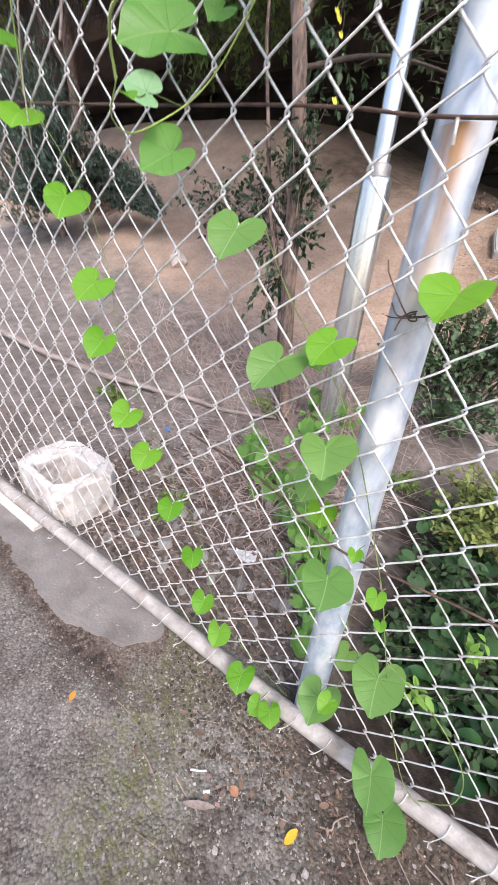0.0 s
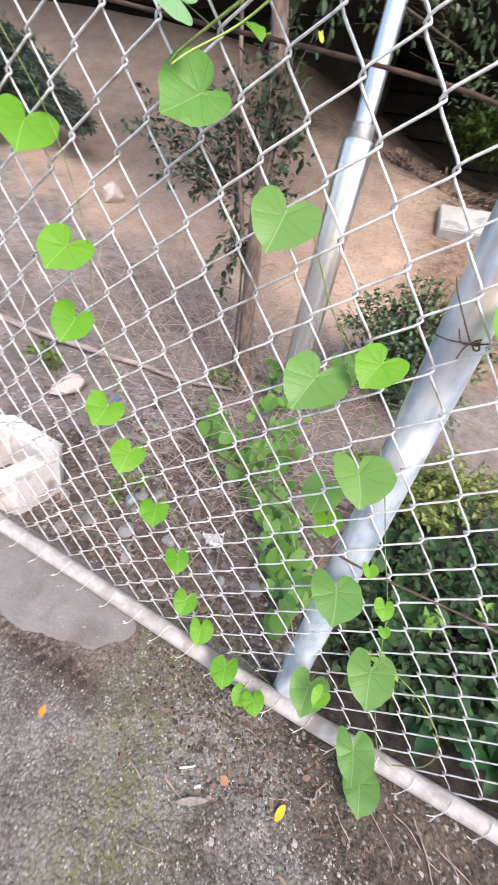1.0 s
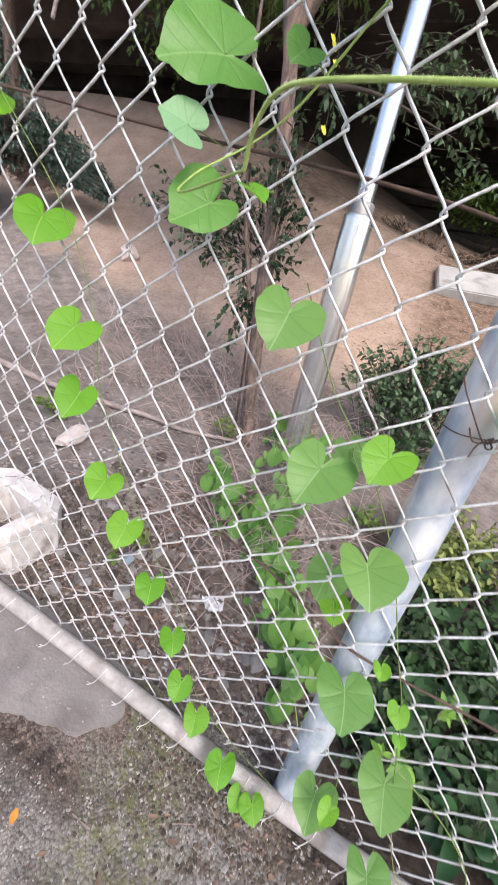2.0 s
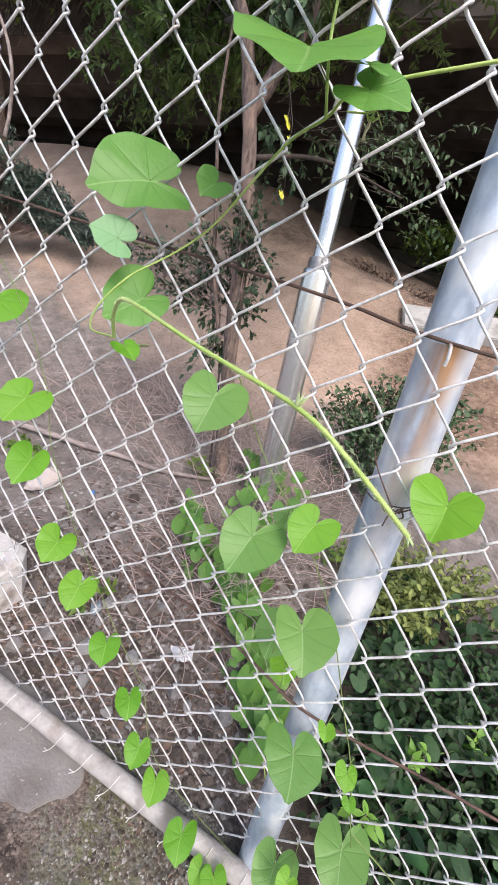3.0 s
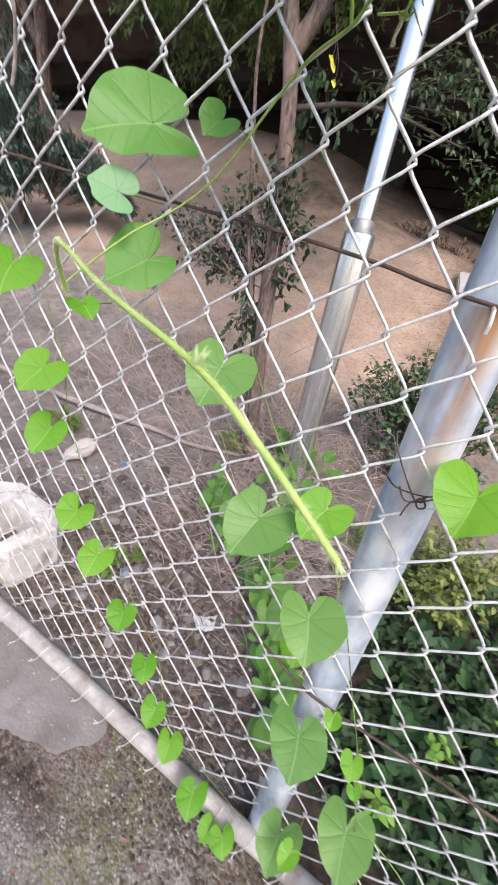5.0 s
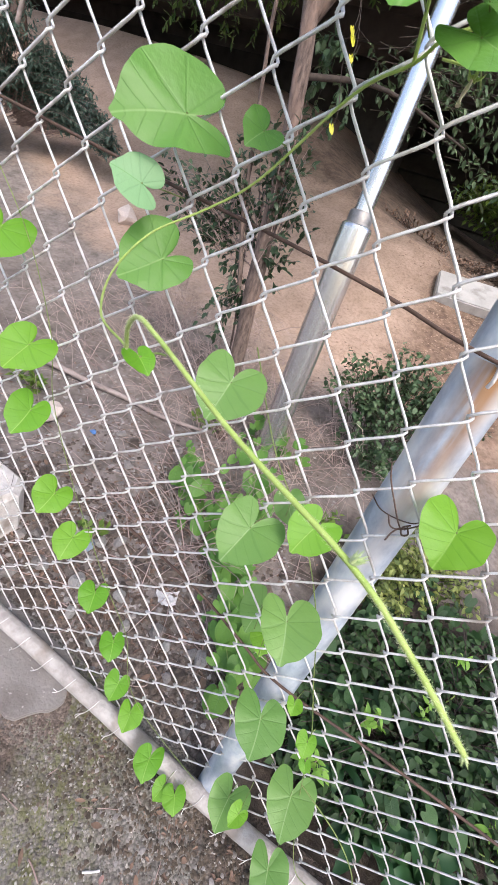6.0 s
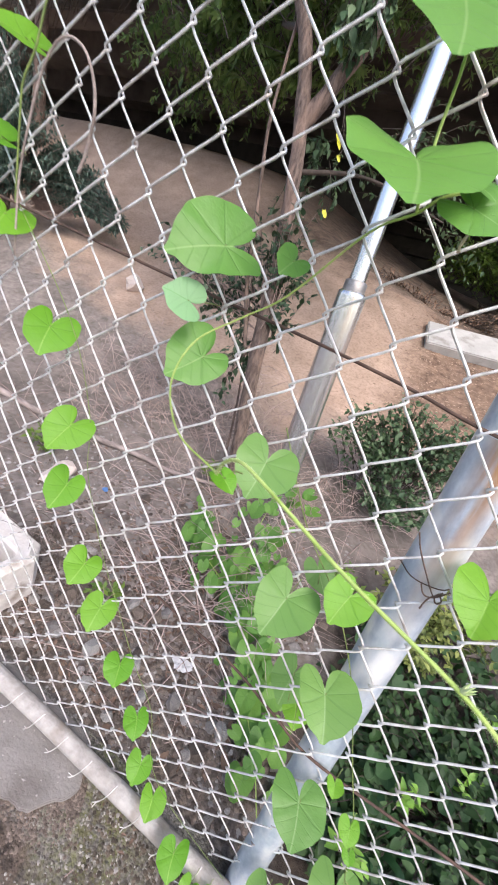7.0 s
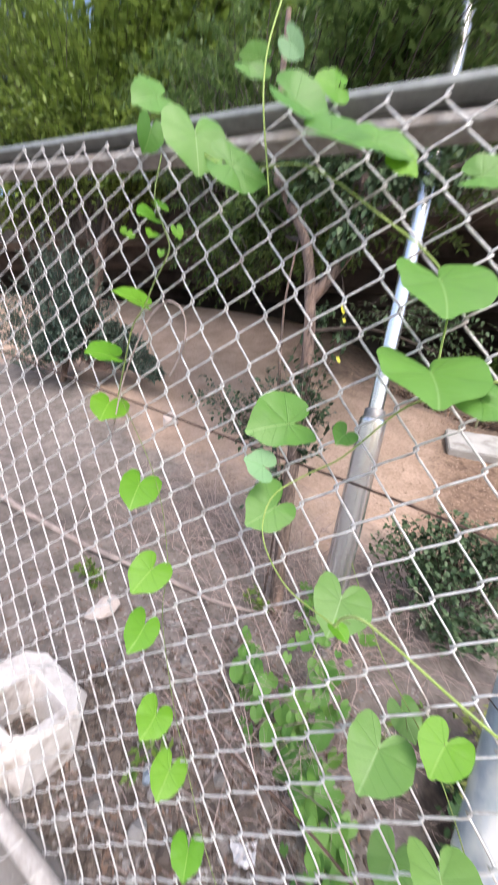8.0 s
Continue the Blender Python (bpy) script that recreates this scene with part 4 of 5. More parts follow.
climbing_vine("vine with large pale heart leaves near the top rail", TOP, [
    ([(-0.163, -0.223, 0.936), (-0.215, -0.185, 0.932), (-0.268, -0.12, 0.943), (-0.288, -0.06, 0.970), (-0.263, -0.025, 1.001), (-0.225, -0.02, 1.033), (-0.174, -0.012, 1.10), (-0.142, -0.012, 1.121), (-0.114, -0.02, 1.138), (-0.02, -0.01, 1.16)], (0.0006, 0.0014)),
    ([(-0.142, -0.012, 1.121), (-0.146, -0.03, 1.16), (-0.16, -0.02, 1.25), (-0.25, -0.01, 1.33), (-0.36, -0.01, 1.40), (-0.46, -0.02, 1.40), (-0.56, -0.02, 1.45)], 0.0013),
    ([(-0.40, -0.02, 1.36), (-0.43, -0.04, 1.50), (-0.43, -0.03, 1.62), (-0.42, 0.02, 1.9)], 0.0013)], M["heart_top"], "vines on the fence", 5, lopsided={0: -0.14, 3: -0.10}, stemcol="stem", young=(4, 15, 18), pale=(2, 20), special={5: 27, 6: 12, 7: 30, 12: 26, 16: 40, 17: 40, 18: 25, 21: 30, 8: 20, 9: 25, 10: 40, 11: 45, 14: 30, 15: 30})
# free shoot that leans out from the fence
shoot = thing("vine_shoot", "hairy yellow-green vine shoot with buds leaning out of the fence", "vine shoot", group="vines on the fence")
sp = [(-0.163, -0.223, 0.936), (-0.158, -0.230, 0.947), (-0.148, -0.238, 0.955), (-0.131, -0.248, 0.955), (-0.09, -0.268, 0.948), (-0.052, -0.281, 0.941), (-0.034, -0.285, 0.932), (-0.016, -0.287, 0.919)]
part("stem", mesh_of("stem", *tube(smooth_line(sp, 8), [0.0009 - 0.000004 * i for i in range(57)], 9), M["stem"]), shoot)
for base, way, n, size in (((-0.052, -0.281, 0.941), (0.35, -0.1, 1.0), 6, 0.0036), ((-0.016, -0.287, 0.919), (0.5, -0.1, -0.8), 5, 0.0022)):
    # a bud: narrow pointed sepals round an axis
    for k in range(n):
        axis_ = Vector(way).normalized()
        out = (axis_.orthogonal().normalized() * math.cos(2.4 * k) + axis_.cross(axis_.orthogonal()).normalized() * math.sin(2.4 * k)) * 0.45
        d = (axis_ + out).normalized()
        line = [Vector(base) + d * size * t + axis_ * size * 0.25 * t * t for t in (0, 0.25, 0.5, 0.75, 1)]
        part("bud", mesh_of("bud", *tube(smooth_line(line, 3), [size * q for q in (0.05, 0.10, 0.125, 0.14, 0.14, 0.135, 0.12, 0.105, 0.09, 0.07, 0.05, 0.03, 0.008)], 8), M["bud"]), shoot, "pale hairy bud")
hs = smooth_line(sp, 8)
rnd = random.Random(77)
V, F = [], []
for k in range(5200):
    i = rnd.randrange(len(hs) - 1)
    p = hs[i].lerp(hs[i + 1], rnd.random())
    d = Vector([rnd.gauss(0, 1) for _ in range(3)]).normalized()
    tube([p + d * 0.0006, p + d * rnd.uniform(0.0010, 0.0016)], [0.000032, 0.000014], 3, V, F, False)
tagged(part("hair", mesh_of("hair", V, F, M["hair"]), shoot), kind="stuff")
# dead curled stem caught in the fabric
dead = thing("dead_stem", "dry brown curled vine stem hooked over the fence", "dead vine")
part("stem", mesh_of("stem", *tube(smooth_line([(-0.635, -0.004, 0.98), (-0.625, -0.008, 1.08), (-0.585, -0.018, 1.172), (-0.551, -0.022, 1.207), (-0.520, -0.022, 1.203), (-0.505, -0.018, 1.180), (-0.505, -0.012, 1.150), (-0.518, -0.006, 1.118), (-0.530, -0.004, 1.095)], 6), [0.0013 + 0.0007 * (k / 48) for k in range(49)], 8), M["log"]), dead)


# ---- leafy masses ----
def blade_add(V, F, p, d, side, nrm, l, w, fine=False):
    """One small leaf: two bent halves from p along d; a fine one has a rounded edge and a drooping tip."""
    b = len(V)
    if not fine:
        V += [p, p + d * l * 0.45 + side * w * 0.5 + nrm * w * 0.12, p + d * l, p + d * l * 0.45 - side * w * 0.5 + nrm * w * 0.12, p + d * l * 0.5 - nrm * w * 0.05]
        F += [(b, b + 1, b + 4), (b + 1, b + 2, b + 4), (b + 2, b + 3, b + 4), (b + 3, b, b + 4)]
        return
    V.append(p)
    for t, h in ((0.12, 0.30), (0.32, 0.5), (0.55, 0.46), (0.8, 0.26)):
        sag = nrm * (-0.22 * l * t * t)
        V += [p + d * l * t + side * w * h + nrm * w * h * 0.25 + sag, p + d * l * t + sag, p + d * l * t - side * w * h + nrm * w * h * 0.25 + sag]
    V.append(p + d * l - nrm * 0.22 * l)
    F += [(b, b + 1, b + 2), (b, b + 2, b + 3)]
    for i in range(3):
        q = b + 1 + 3 * i
        F += [(q, q + 3, q + 4, q + 1), (q + 1, q + 4, q + 5, q + 2)]
    F += [(b + 10, b + 13, b + 11), (b + 11, b + 13, b + 12)]


def leafy(rnd, base, blobs, twigs, leaves, l, w, V, F, TV, TF, droop=0.2, r0=0.004, fine=False):
    """Twigs from base into the blobs (centre, radii), set with leaves."""
    for k in range(twigs):
        c, rad = blobs[k % len(blobs)]
        q = Vector([rnd.gauss(0, 0.5) for _ in range(3)])
        if q.length > 1:
            q.normalize()
        end = Vector(c) + Vector([q[i] * rad[i] for i in range(3)])
        root = Vector(base) + (end - Vector(base)) * rnd.uniform(0.3, 0.6) + Vector([rnd.uniform(-0.3, 0.3) * rad[i] for i in range(3)])
        mid = (root + end) / 2 + Vector((0, 0, (end - root).length * 0.12))
        line = smooth_line([root, mid, end], 5)
        tube(line, [r0 * (1 - 0.7 * i / len(line)) for i in range(len(line))], 4, TV, TF, False)
        for j in range(leaves):
            f = 0.25 + 0.75 * (j + rnd.random()) / leaves
            a = min(int(f * (len(line) - 1)), len(line) - 2)
            p = line[a].lerp(line[a + 1], f * (len(line) - 1) - a)
            ax_ = (line[a + 1] - line[a]).normalized()
            out = Vector([rnd.uniform(-1, 1) for _ in range(3)])
            d = (ax_ * 0.5 + out * 0.9 + Vector((0, -0.15, -droop))).normalized()
            n = (Vector((rnd.uniform(-0.5, 0.5), rnd.uniform(-0.8, 0.2), 1.0))).normalized()
            s = d.cross(n).normalized()
            g = rnd.uniform(0.7, 1.25)
            blade_add(V, F, p, d, s, s.cross(d), l * g, w * g, fine)


def shrub(name, label, category, base, blobs, twigs, leaves, l, w, material, seed, limbs=(), group="", kind="", droop=0.2, r0=0.004, bark="twig", fine=False, boughs=()):
    ob = thing(name, label, category, group=group, kind=kind)
    V, F, TV, TF = [], [], [], []
    leafy(random.Random(seed), base, blobs, twigs, leaves, l, w, V, F, TV, TF, droop, r0, fine)
    for k, (pts, rad) in enumerate((*limbs, *boughs)):
        line = smooth_line(pts, 6)
        rr = [rad[0] + (rad[1] - rad[0]) * i / (len(line) - 1) for i in range(len(line))]
        lv, lf = tube(line, rr, 12)
        lv = [v + Vector(noise.noise_vector(v * 14)) * rr[0] * 0.16 for v in lv]
        part("limb", mesh_of("limb", lv, lf, M["bark" if k < len(limbs) else "darkbark"]), ob)
    tagged(part("twig", mesh_of("twig", TV, TF, M[bark]), ob), kind="stuff")
    tagged(part("foliage", mesh_of("foliage", V, F, material), ob), kind="stuff")
    return ob


shrub("tree", "slim pale-barked tree with dark small leaves behind the fence", "tree", (-0.95, 1.3, 2.0),
      [((-2.3, 2.6, 2.5), (0.8, 0.5, 0.45)), ((-1.3, 2.6, 2.9), (0.9, 0.6, 0.6)), ((-1.9, 1.9, 3.3), (0.9, 0.6, 0.5)), ((-0.4, 2.2, 3.0), (0.8, 0.6, 0.6)), ((-2.7, 2.3, 3.4), (0.8, 0.5, 0.6)), ((-0.9, 2.5, 3.9), (1.1, 0.6, 0.6)), ((0.6, 2.4, 3.6), (0.9, 0.6, 0.8)), ((-1.9, 2.4, 4.3), (1.2, 0.6, 0.6)), ((-3.3, 2.6, 4.0), (0.9, 0.6, 0.7)),
       ((-1.3, 1.7, 2.3), (0.6, 0.4, 0.35)), ((-0.5, 1.0, 2.75), (0.5, 0.4, 0.3)), ((-0.2, 1.6, 4.4), (0.9, 0.5, 0.5))], 1350, 34, 0.058, 0.024, M["shade"], 11,
      limbs=[([(-0.575, 1.06, 0.05), (-0.60, 1.04, 0.26), (-0.655, 1.04, 0.85), (-0.687, 1.04, 1.295), (-0.74, 1.04, 1.62), (-0.81, 1.04, 1.84), (-0.97, 1.05, 2.08), (-1.08, 1.1, 2.28), (-1.3, 1.3, 3.2)], (0.034, 0.015)),
             ([(-0.735, 1.05, 1.60), (-0.66, 1.07, 1.74), (-0.60, 1.10, 1.90), (-0.64, 1.12, 2.15), (-0.74, 1.12, 2.45), (-0.87, 1.12, 2.76), (-0.95, 1.3, 3.5)], (0.028, 0.014)),
             ([(-0.70, 1.03, 0.80), (-0.782, 1.04, 1.08), (-0.804, 1.04, 1.24), (-0.837, 1.04, 1.45), (-0.854, 1.04, 1.62), (-0.87, 1.1, 2.0)], (0.009, 0.005))],
      boughs=[([(-0.72, 1.04, 1.46), (-0.5, 1.3, 1.56), (-0.2, 1.6, 1.55)], (0.010, 0.003)), ([(-0.82, 1.05, 1.85), (-1.0, 1.3, 2.0), (-1.4, 1.8, 2.3), (-2.0, 2.3, 2.6)], (0.014, 0.006)), ([(-0.62, 1.1, 1.95), (-0.4, 1.4, 2.3), (0.1, 1.9, 2.9), (0.5, 2.3, 3.4)], (0.014, 0.006))], droop=0.4, r0=0.0028, bark="darkbark")
shrub("leafy_bough", "grey-green leafy bough hanging in front of the tree", "branches", (-0.6, 1.05, 2.15), [((-0.70, 1.0, 2.07), (0.14, 0.1, 0.10)), ((-0.47, 1.0, 2.04), (0.18, 0.1, 0.12)), ((-0.26, 1.0, 2.06), (0.18, 0.1, 0.12)), ((-0.90, 1.0, 2.12), (0.16, 0.1, 0.12)), ((-0.60, 1.0, 1.80), (0.10, 0.08, 0.08))], 110, 11, 0.040, 0.021, M["grey"], 26, droop=0.35, r0=0.002, bark="darkbark", fine=True)
shrub("hanging_branches", "thin dark leafy twigs spreading beside the steel pole", "branches", (-0.70, 1.3, 1.7), [((-0.45, 1.7, 1.7), (0.25, 0.2, 0.22)), ((-0.2, 1.9, 1.85), (0.3, 0.2, 0.25)), ((-0.75, 1.25, 1.45), (0.16, 0.15, 0.2)), ((-0.05, 2.0, 1.6), (0.2, 0.2, 0.2))], 70, 15, 0.030, 0.016, M["grey"], 12, droop=0.3, r0=0.0014, fine=True, bark="darkbark")
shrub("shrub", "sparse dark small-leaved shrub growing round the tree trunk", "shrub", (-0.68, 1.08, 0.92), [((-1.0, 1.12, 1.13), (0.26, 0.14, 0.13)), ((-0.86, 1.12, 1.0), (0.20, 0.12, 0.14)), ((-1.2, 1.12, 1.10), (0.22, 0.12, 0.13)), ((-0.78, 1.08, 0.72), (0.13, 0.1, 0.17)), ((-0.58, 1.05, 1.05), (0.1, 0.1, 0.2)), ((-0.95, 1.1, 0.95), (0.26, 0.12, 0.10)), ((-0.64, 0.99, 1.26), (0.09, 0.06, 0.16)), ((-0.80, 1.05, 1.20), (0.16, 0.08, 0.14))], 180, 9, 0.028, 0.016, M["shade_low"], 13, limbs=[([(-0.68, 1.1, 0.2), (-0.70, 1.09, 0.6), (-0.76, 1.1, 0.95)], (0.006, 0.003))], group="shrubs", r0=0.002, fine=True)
shrub("shrub", "grey-green small-leaved shrub on the earth bank", "shrub", (0.05, 1.45, 0.25), [((-0.14, 1.4, 0.62), (0.22, 0.14, 0.13)), ((0.10, 1.42, 0.58), (0.24, 0.16, 0.16)), ((0.0, 1.36, 0.42), (0.24, 0.16, 0.15)), ((0.16, 1.28, 0.32), (0.22, 0.16, 0.13)), ((0.3, 1.5, 0.55), (0.2, 0.16, 0.16)), ((0.02, 1.45, 0.74), (0.17, 0.12, 0.11)), ((0.24, 1.45, 0.72), (0.18, 0.12, 0.12))], 340, 11, 0.026, 0.017, M["grey"], 14, group="shrubs", r0=0.0016, fine=True, bark="darkbark")
shrub("shrub", "yellow-green variegated shrub near the post", "shrub", (0.34, 0.9, 0.02), [((0.26, 0.86, 0.22), (0.17, 0.14, 0.10)), ((0.42, 0.9, 0.22), (0.2, 0.16, 0.12)), ((0.25, 0.70, 0.16), (0.14, 0.10, 0.09))], 190, 11, 0.024, 0.012, M["gold"], 15, group="shrubs", r0=0.0014, fine=True, bark="darkbark")
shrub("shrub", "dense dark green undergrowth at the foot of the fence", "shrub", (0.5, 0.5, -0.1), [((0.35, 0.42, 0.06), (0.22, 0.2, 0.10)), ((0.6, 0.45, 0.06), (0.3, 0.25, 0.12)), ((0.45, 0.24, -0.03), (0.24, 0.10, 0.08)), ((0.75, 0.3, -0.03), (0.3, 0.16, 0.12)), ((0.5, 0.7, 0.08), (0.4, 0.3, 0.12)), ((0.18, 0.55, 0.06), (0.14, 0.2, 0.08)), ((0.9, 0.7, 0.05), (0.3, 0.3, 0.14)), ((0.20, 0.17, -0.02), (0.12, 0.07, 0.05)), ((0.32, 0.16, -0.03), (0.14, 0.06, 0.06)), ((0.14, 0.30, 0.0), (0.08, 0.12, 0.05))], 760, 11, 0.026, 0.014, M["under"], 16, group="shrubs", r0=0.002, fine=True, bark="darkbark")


def broadleaf(x, y, n, seed):
    """A rosette of long arched leaves with a folded midrib."""
    ob = thing("broadleaf_plant", "dark green plant with long broad leaves against the bottom rail", "plant", group="shrubs")
    r = random.Random(seed)
    for k in range(n):
        l, w, rise_, V, F = r.uniform(0.07, 0.14), r.uniform(0.024, 0.042), r.uniform(0.03, 0.09), [], []
        for i in range(9):
            t = i / 8
            half = w * 0.5 * math.sin(math.pi * min(1, t * 0.92 + 0.05)) ** 0.75
            z = rise_ * math.sin(t * 2.1) - 0.02 * t * t
            wv = 0.004 * math.sin(9 * t + k)
            V += [Vector((-half, t * l, z + half * 0.35 + wv)), Vector((0, t * l, z)), Vector((half, t * l, z + half * 0.35 - wv))]
        for i in range(8):
            q = 3 * i
            F += [(q, q + 1, q + 4, q + 3), (q + 1, q + 2, q + 5, q + 4)]
        lf = part("leaf", mesh_of("leaf", V, F, M["broad"]), ob)
        lf.matrix_world = pose(x, y, ground_z(x, y) + 0.02, r.uniform(-10, 15), 0, 360 * k / n + r.uniform(-15, 15))


broadleaf(0.36, 0.16, 13, 24)
broadleaf(0.26, 0.25, 9, 25)
broadleaf(0.50, 0.16, 12, 29)
shrub("feathery_tree", "blue-green feathery-leaved tree at the foot of the bank", "tree", (-4.6, 2.6, 1.2), [((-3.85, 2.2, 1.75), (0.45, 0.35, 0.40)), ((-4.2, 2.2, 1.42), (0.55, 0.35, 0.32)), ((-4.3, 2.2, 2.2), (0.6, 0.4, 0.5)), ((-4.9, 2.2, 1.6), (0.7, 0.4, 0.55)), ((-3.62, 2.6, 1.66), (0.20, 0.16, 0.16)), ((-3.38, 2.6, 1.53), (0.19, 0.15, 0.15)), ((-3.17, 2.6, 1.40), (0.17, 0.14, 0.14)), ((-2.98, 2.6, 1.28), (0.11, 0.10, 0.10))], 1250, 46, 0.044, 0.014, M["feather"], 17, limbs=[([(-4.6, 2.6, 0.5), (-4.4, 2.5, 1.2), (-4.2, 2.3, 1.9)], (0.05, 0.02))], droop=0.35, r0=0.003)
shrub("bush", "sunlit green bush at the edge of the bridge", "bush", (1.4, 5.3, 1.4), [((0.1, 6.0, 2.35), (0.5, 0.35, 0.25)), ((0.9, 5.4, 2.25), (0.45, 0.35, 0.4)), ((1.5, 5.2, 2.0), (0.7, 0.4, 0.6)), ((2.4, 5.3, 2.0), (0.9, 0.4, 0.7)), ((1.3, 5.0, 1.6), (0.6, 0.3, 0.3))], 700, 22, 0.075, 0.04, M["lit"], 18, r0=0.003, bark="darkbark")
M["brownleaf"] = mat("brown_leaf", (0.14, 0.085, 0.06), (0.26, 0.17, 0.12), 60, 0.8, 0, 0.2, 200, vary=0.3)
shrub("brush_pile", "heap of dead brown brushwood along the top of the bank", "brushwood", (-0.3, 4.1, 1.0), [((-0.75, 4.4, 1.66), (0.35, 0.2, 0.10)), ((-0.35, 4.3, 1.55), (0.35, 0.2, 0.12)), ((0.05, 4.2, 1.45), (0.35, 0.2, 0.12)), ((0.6, 4.4, 1.5), (0.5, 0.2, 0.14))], 260, 9, 0.045, 0.022, M["brownleaf"], 28, r0=0.004, bark="darkbark")
shrub("tree", "leafy tree with grey branches overhanging the bank", "tree", (-6.5, 4.2, 3.2), [((-5.6, 3.6, 5.4), (1.6, 0.8, 1.0)), ((-7.6, 3.8, 5.8), (1.8, 0.8, 1.2)), ((-4.4, 3.4, 6.2), (1.5, 0.8, 1.0)), ((-4.0, 3.1, 4.6), (1.1, 0.6, 0.8)), ((-9.5, 4.0, 5.6), (1.8, 0.8, 1.6)), ((-7.0, 3.8, 7.4), (2.2, 0.8, 1.0)), ((-2.4, 3.0, 5.4), (1.3, 0.7, 0.9)), ((-9.6, 4.0, 8.0), (1.8, 0.8, 1.1)), ((-11.8, 4.2, 7.0), (1.8, 0.8, 1.8)), ((-4.6, 3.4, 7.4), (1.8, 0.8, 0.8)), ((-0.6, 3.0, 5.0), (1.2, 0.7, 0.8)), ((0.8, 3.0, 5.2), (1.2, 0.7, 0.9)), ((-11.5, 4.2, 9.4), (2.4, 0.8, 1.0)), ((-1.2, 3.0, 6.3), (2.2, 0.7, 0.7))], 2100, 26, 0.15, 0.075, M["canopy"], 23, limbs=[([(-6.5, 4.4, 1.6), (-6.3, 4.2, 3.2), (-5.8, 3.8, 5.2)], (0.12, 0.05)), ([(-6.3, 4.2, 3.2), (-7.2, 4.0, 4.6), (-8.2, 3.9, 6.0)], (0.07, 0.03)), ([(-6.2, 4.1, 3.6), (-5.0, 3.6, 4.8), (-4.0, 3.2, 5.6)], (0.05, 0.02))], droop=0.3, r0=0.004, bark="darkbark")
shrub("far_woods", "dense trees closing the view behind the bridge", "trees", (-10, 17, 5), [((-62 + 7 * i, 15 + 1.5 * (i % 3), 6.0 + 1.5 * (i % 2)), (5.5, 1.8, 4.5)) for i in range(15)], 1500, 30, 0.6, 0.4, M["canopy"], 19, kind="stuff", r0=0.012, bark="darkbark")

# vine mass behind the fence
back_vine = thing("vine", "mass of green heart-leaved vine creeping over the rubble", "vine", group="vines on the ground")
rnd = random.Random(21)
def over(x, y, h):
    return (x, y, ground_z(x, y) + h)


spine = smooth_line([over(0.01, 0.13, 0.05), over(-0.04, 0.22, 0.05), over(-0.10, 0.30, 0.05), over(-0.15, 0.40, 0.05), over(-0.21, 0.50, 0.06), over(-0.29, 0.64, 0.07), over(-0.35, 0.80, 0.09), over(-0.36, 0.98, 0.11), over(-0.34, 1.08, 0.12)], 6)
spine2 = smooth_line([over(-0.25, 0.55, 0.05), over(-0.38, 0.60, 0.06), over(-0.50, 0.66, 0.06), over(-0.60, 0.76, 0.06)], 5)
for sp_ in (spine, spine2):
    part("stem", mesh_of("stem", *tube(sp_, 0.0016, 6), M["stem"]), back_vine)
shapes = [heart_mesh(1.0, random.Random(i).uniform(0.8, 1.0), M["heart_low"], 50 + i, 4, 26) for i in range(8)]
for k in range(230):
    # thin along the foot, bushy at the upper end
    main = k % 4 != 0
    line = spine if main else spine2
    i = int(len(line) * rnd.random() ** (0.72 if main else 1.0))
    p = line[min(i, len(line) - 1)]
    lf = part("leaf", shapes[rnd.randrange(8)], back_vine)
    g = rnd.choice((0.024, 0.03, 0.034, 0.04, 0.046, 0.052, 0.062)) * rnd.uniform(0.9, 1.1)
    spread = (0.026 + 0.045 * p.y) if main else 0.035
    lf.matrix_world = leaf_pose(p.x + rnd.gauss(0, spread), p.y + rnd.gauss(0, 0.045), p.z + rnd.uniform(-0.05, 0.07), rnd.uniform(-50, 50), rnd.uniform(25, 70), rnd.uniform(-30, 30)) @ Matrix.Scale(g, 4)

# dark heart-leaved creeper and a few bright sprigs in the undergrowth
creeper = thing("vine", "dark green heart-leaved creeper in the shaded undergrowth", "vine", group="vines on the ground")
for pts in ([(0.12, 0.2, -0.03), (0.3, 0.35, 0.02), (0.5, 0.5, 0.05), (0.7, 0.8, 0.1)], [(0.3, 0.16, -0.06), (0.5, 0.25, -0.03), (0.8, 0.3, -0.05)]):
    part("stem", mesh_of("stem", *tube(smooth_line(pts, 6), 0.0016, 6), M["stem"]), creeper)
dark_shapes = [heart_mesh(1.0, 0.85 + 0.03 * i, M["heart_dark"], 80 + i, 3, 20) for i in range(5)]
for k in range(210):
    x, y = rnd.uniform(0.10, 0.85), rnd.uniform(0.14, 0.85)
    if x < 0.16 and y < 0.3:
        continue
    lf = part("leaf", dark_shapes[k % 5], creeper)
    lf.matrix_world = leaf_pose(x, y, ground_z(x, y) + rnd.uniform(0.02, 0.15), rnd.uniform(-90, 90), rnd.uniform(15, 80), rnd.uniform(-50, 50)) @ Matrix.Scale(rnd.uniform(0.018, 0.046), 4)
for k, (x, y) in enumerate(((0.20, 0.16), (0.30, 0.30), (0.52, 0.62), (0.44, 0.42), (0.62, 0.28))):
    z = ground_z(x, y) + 0.10
    shrub("weed", "bright green sprig among dark undergrowth", "weed", (x, y, z), [((x, y, z + 0.05), (0.05, 0.04, 0.05))], 5, 4, 0.026, 0.012, M["heart_young"], 90 + k, group="weeds", r0=0.0012, fine=True)

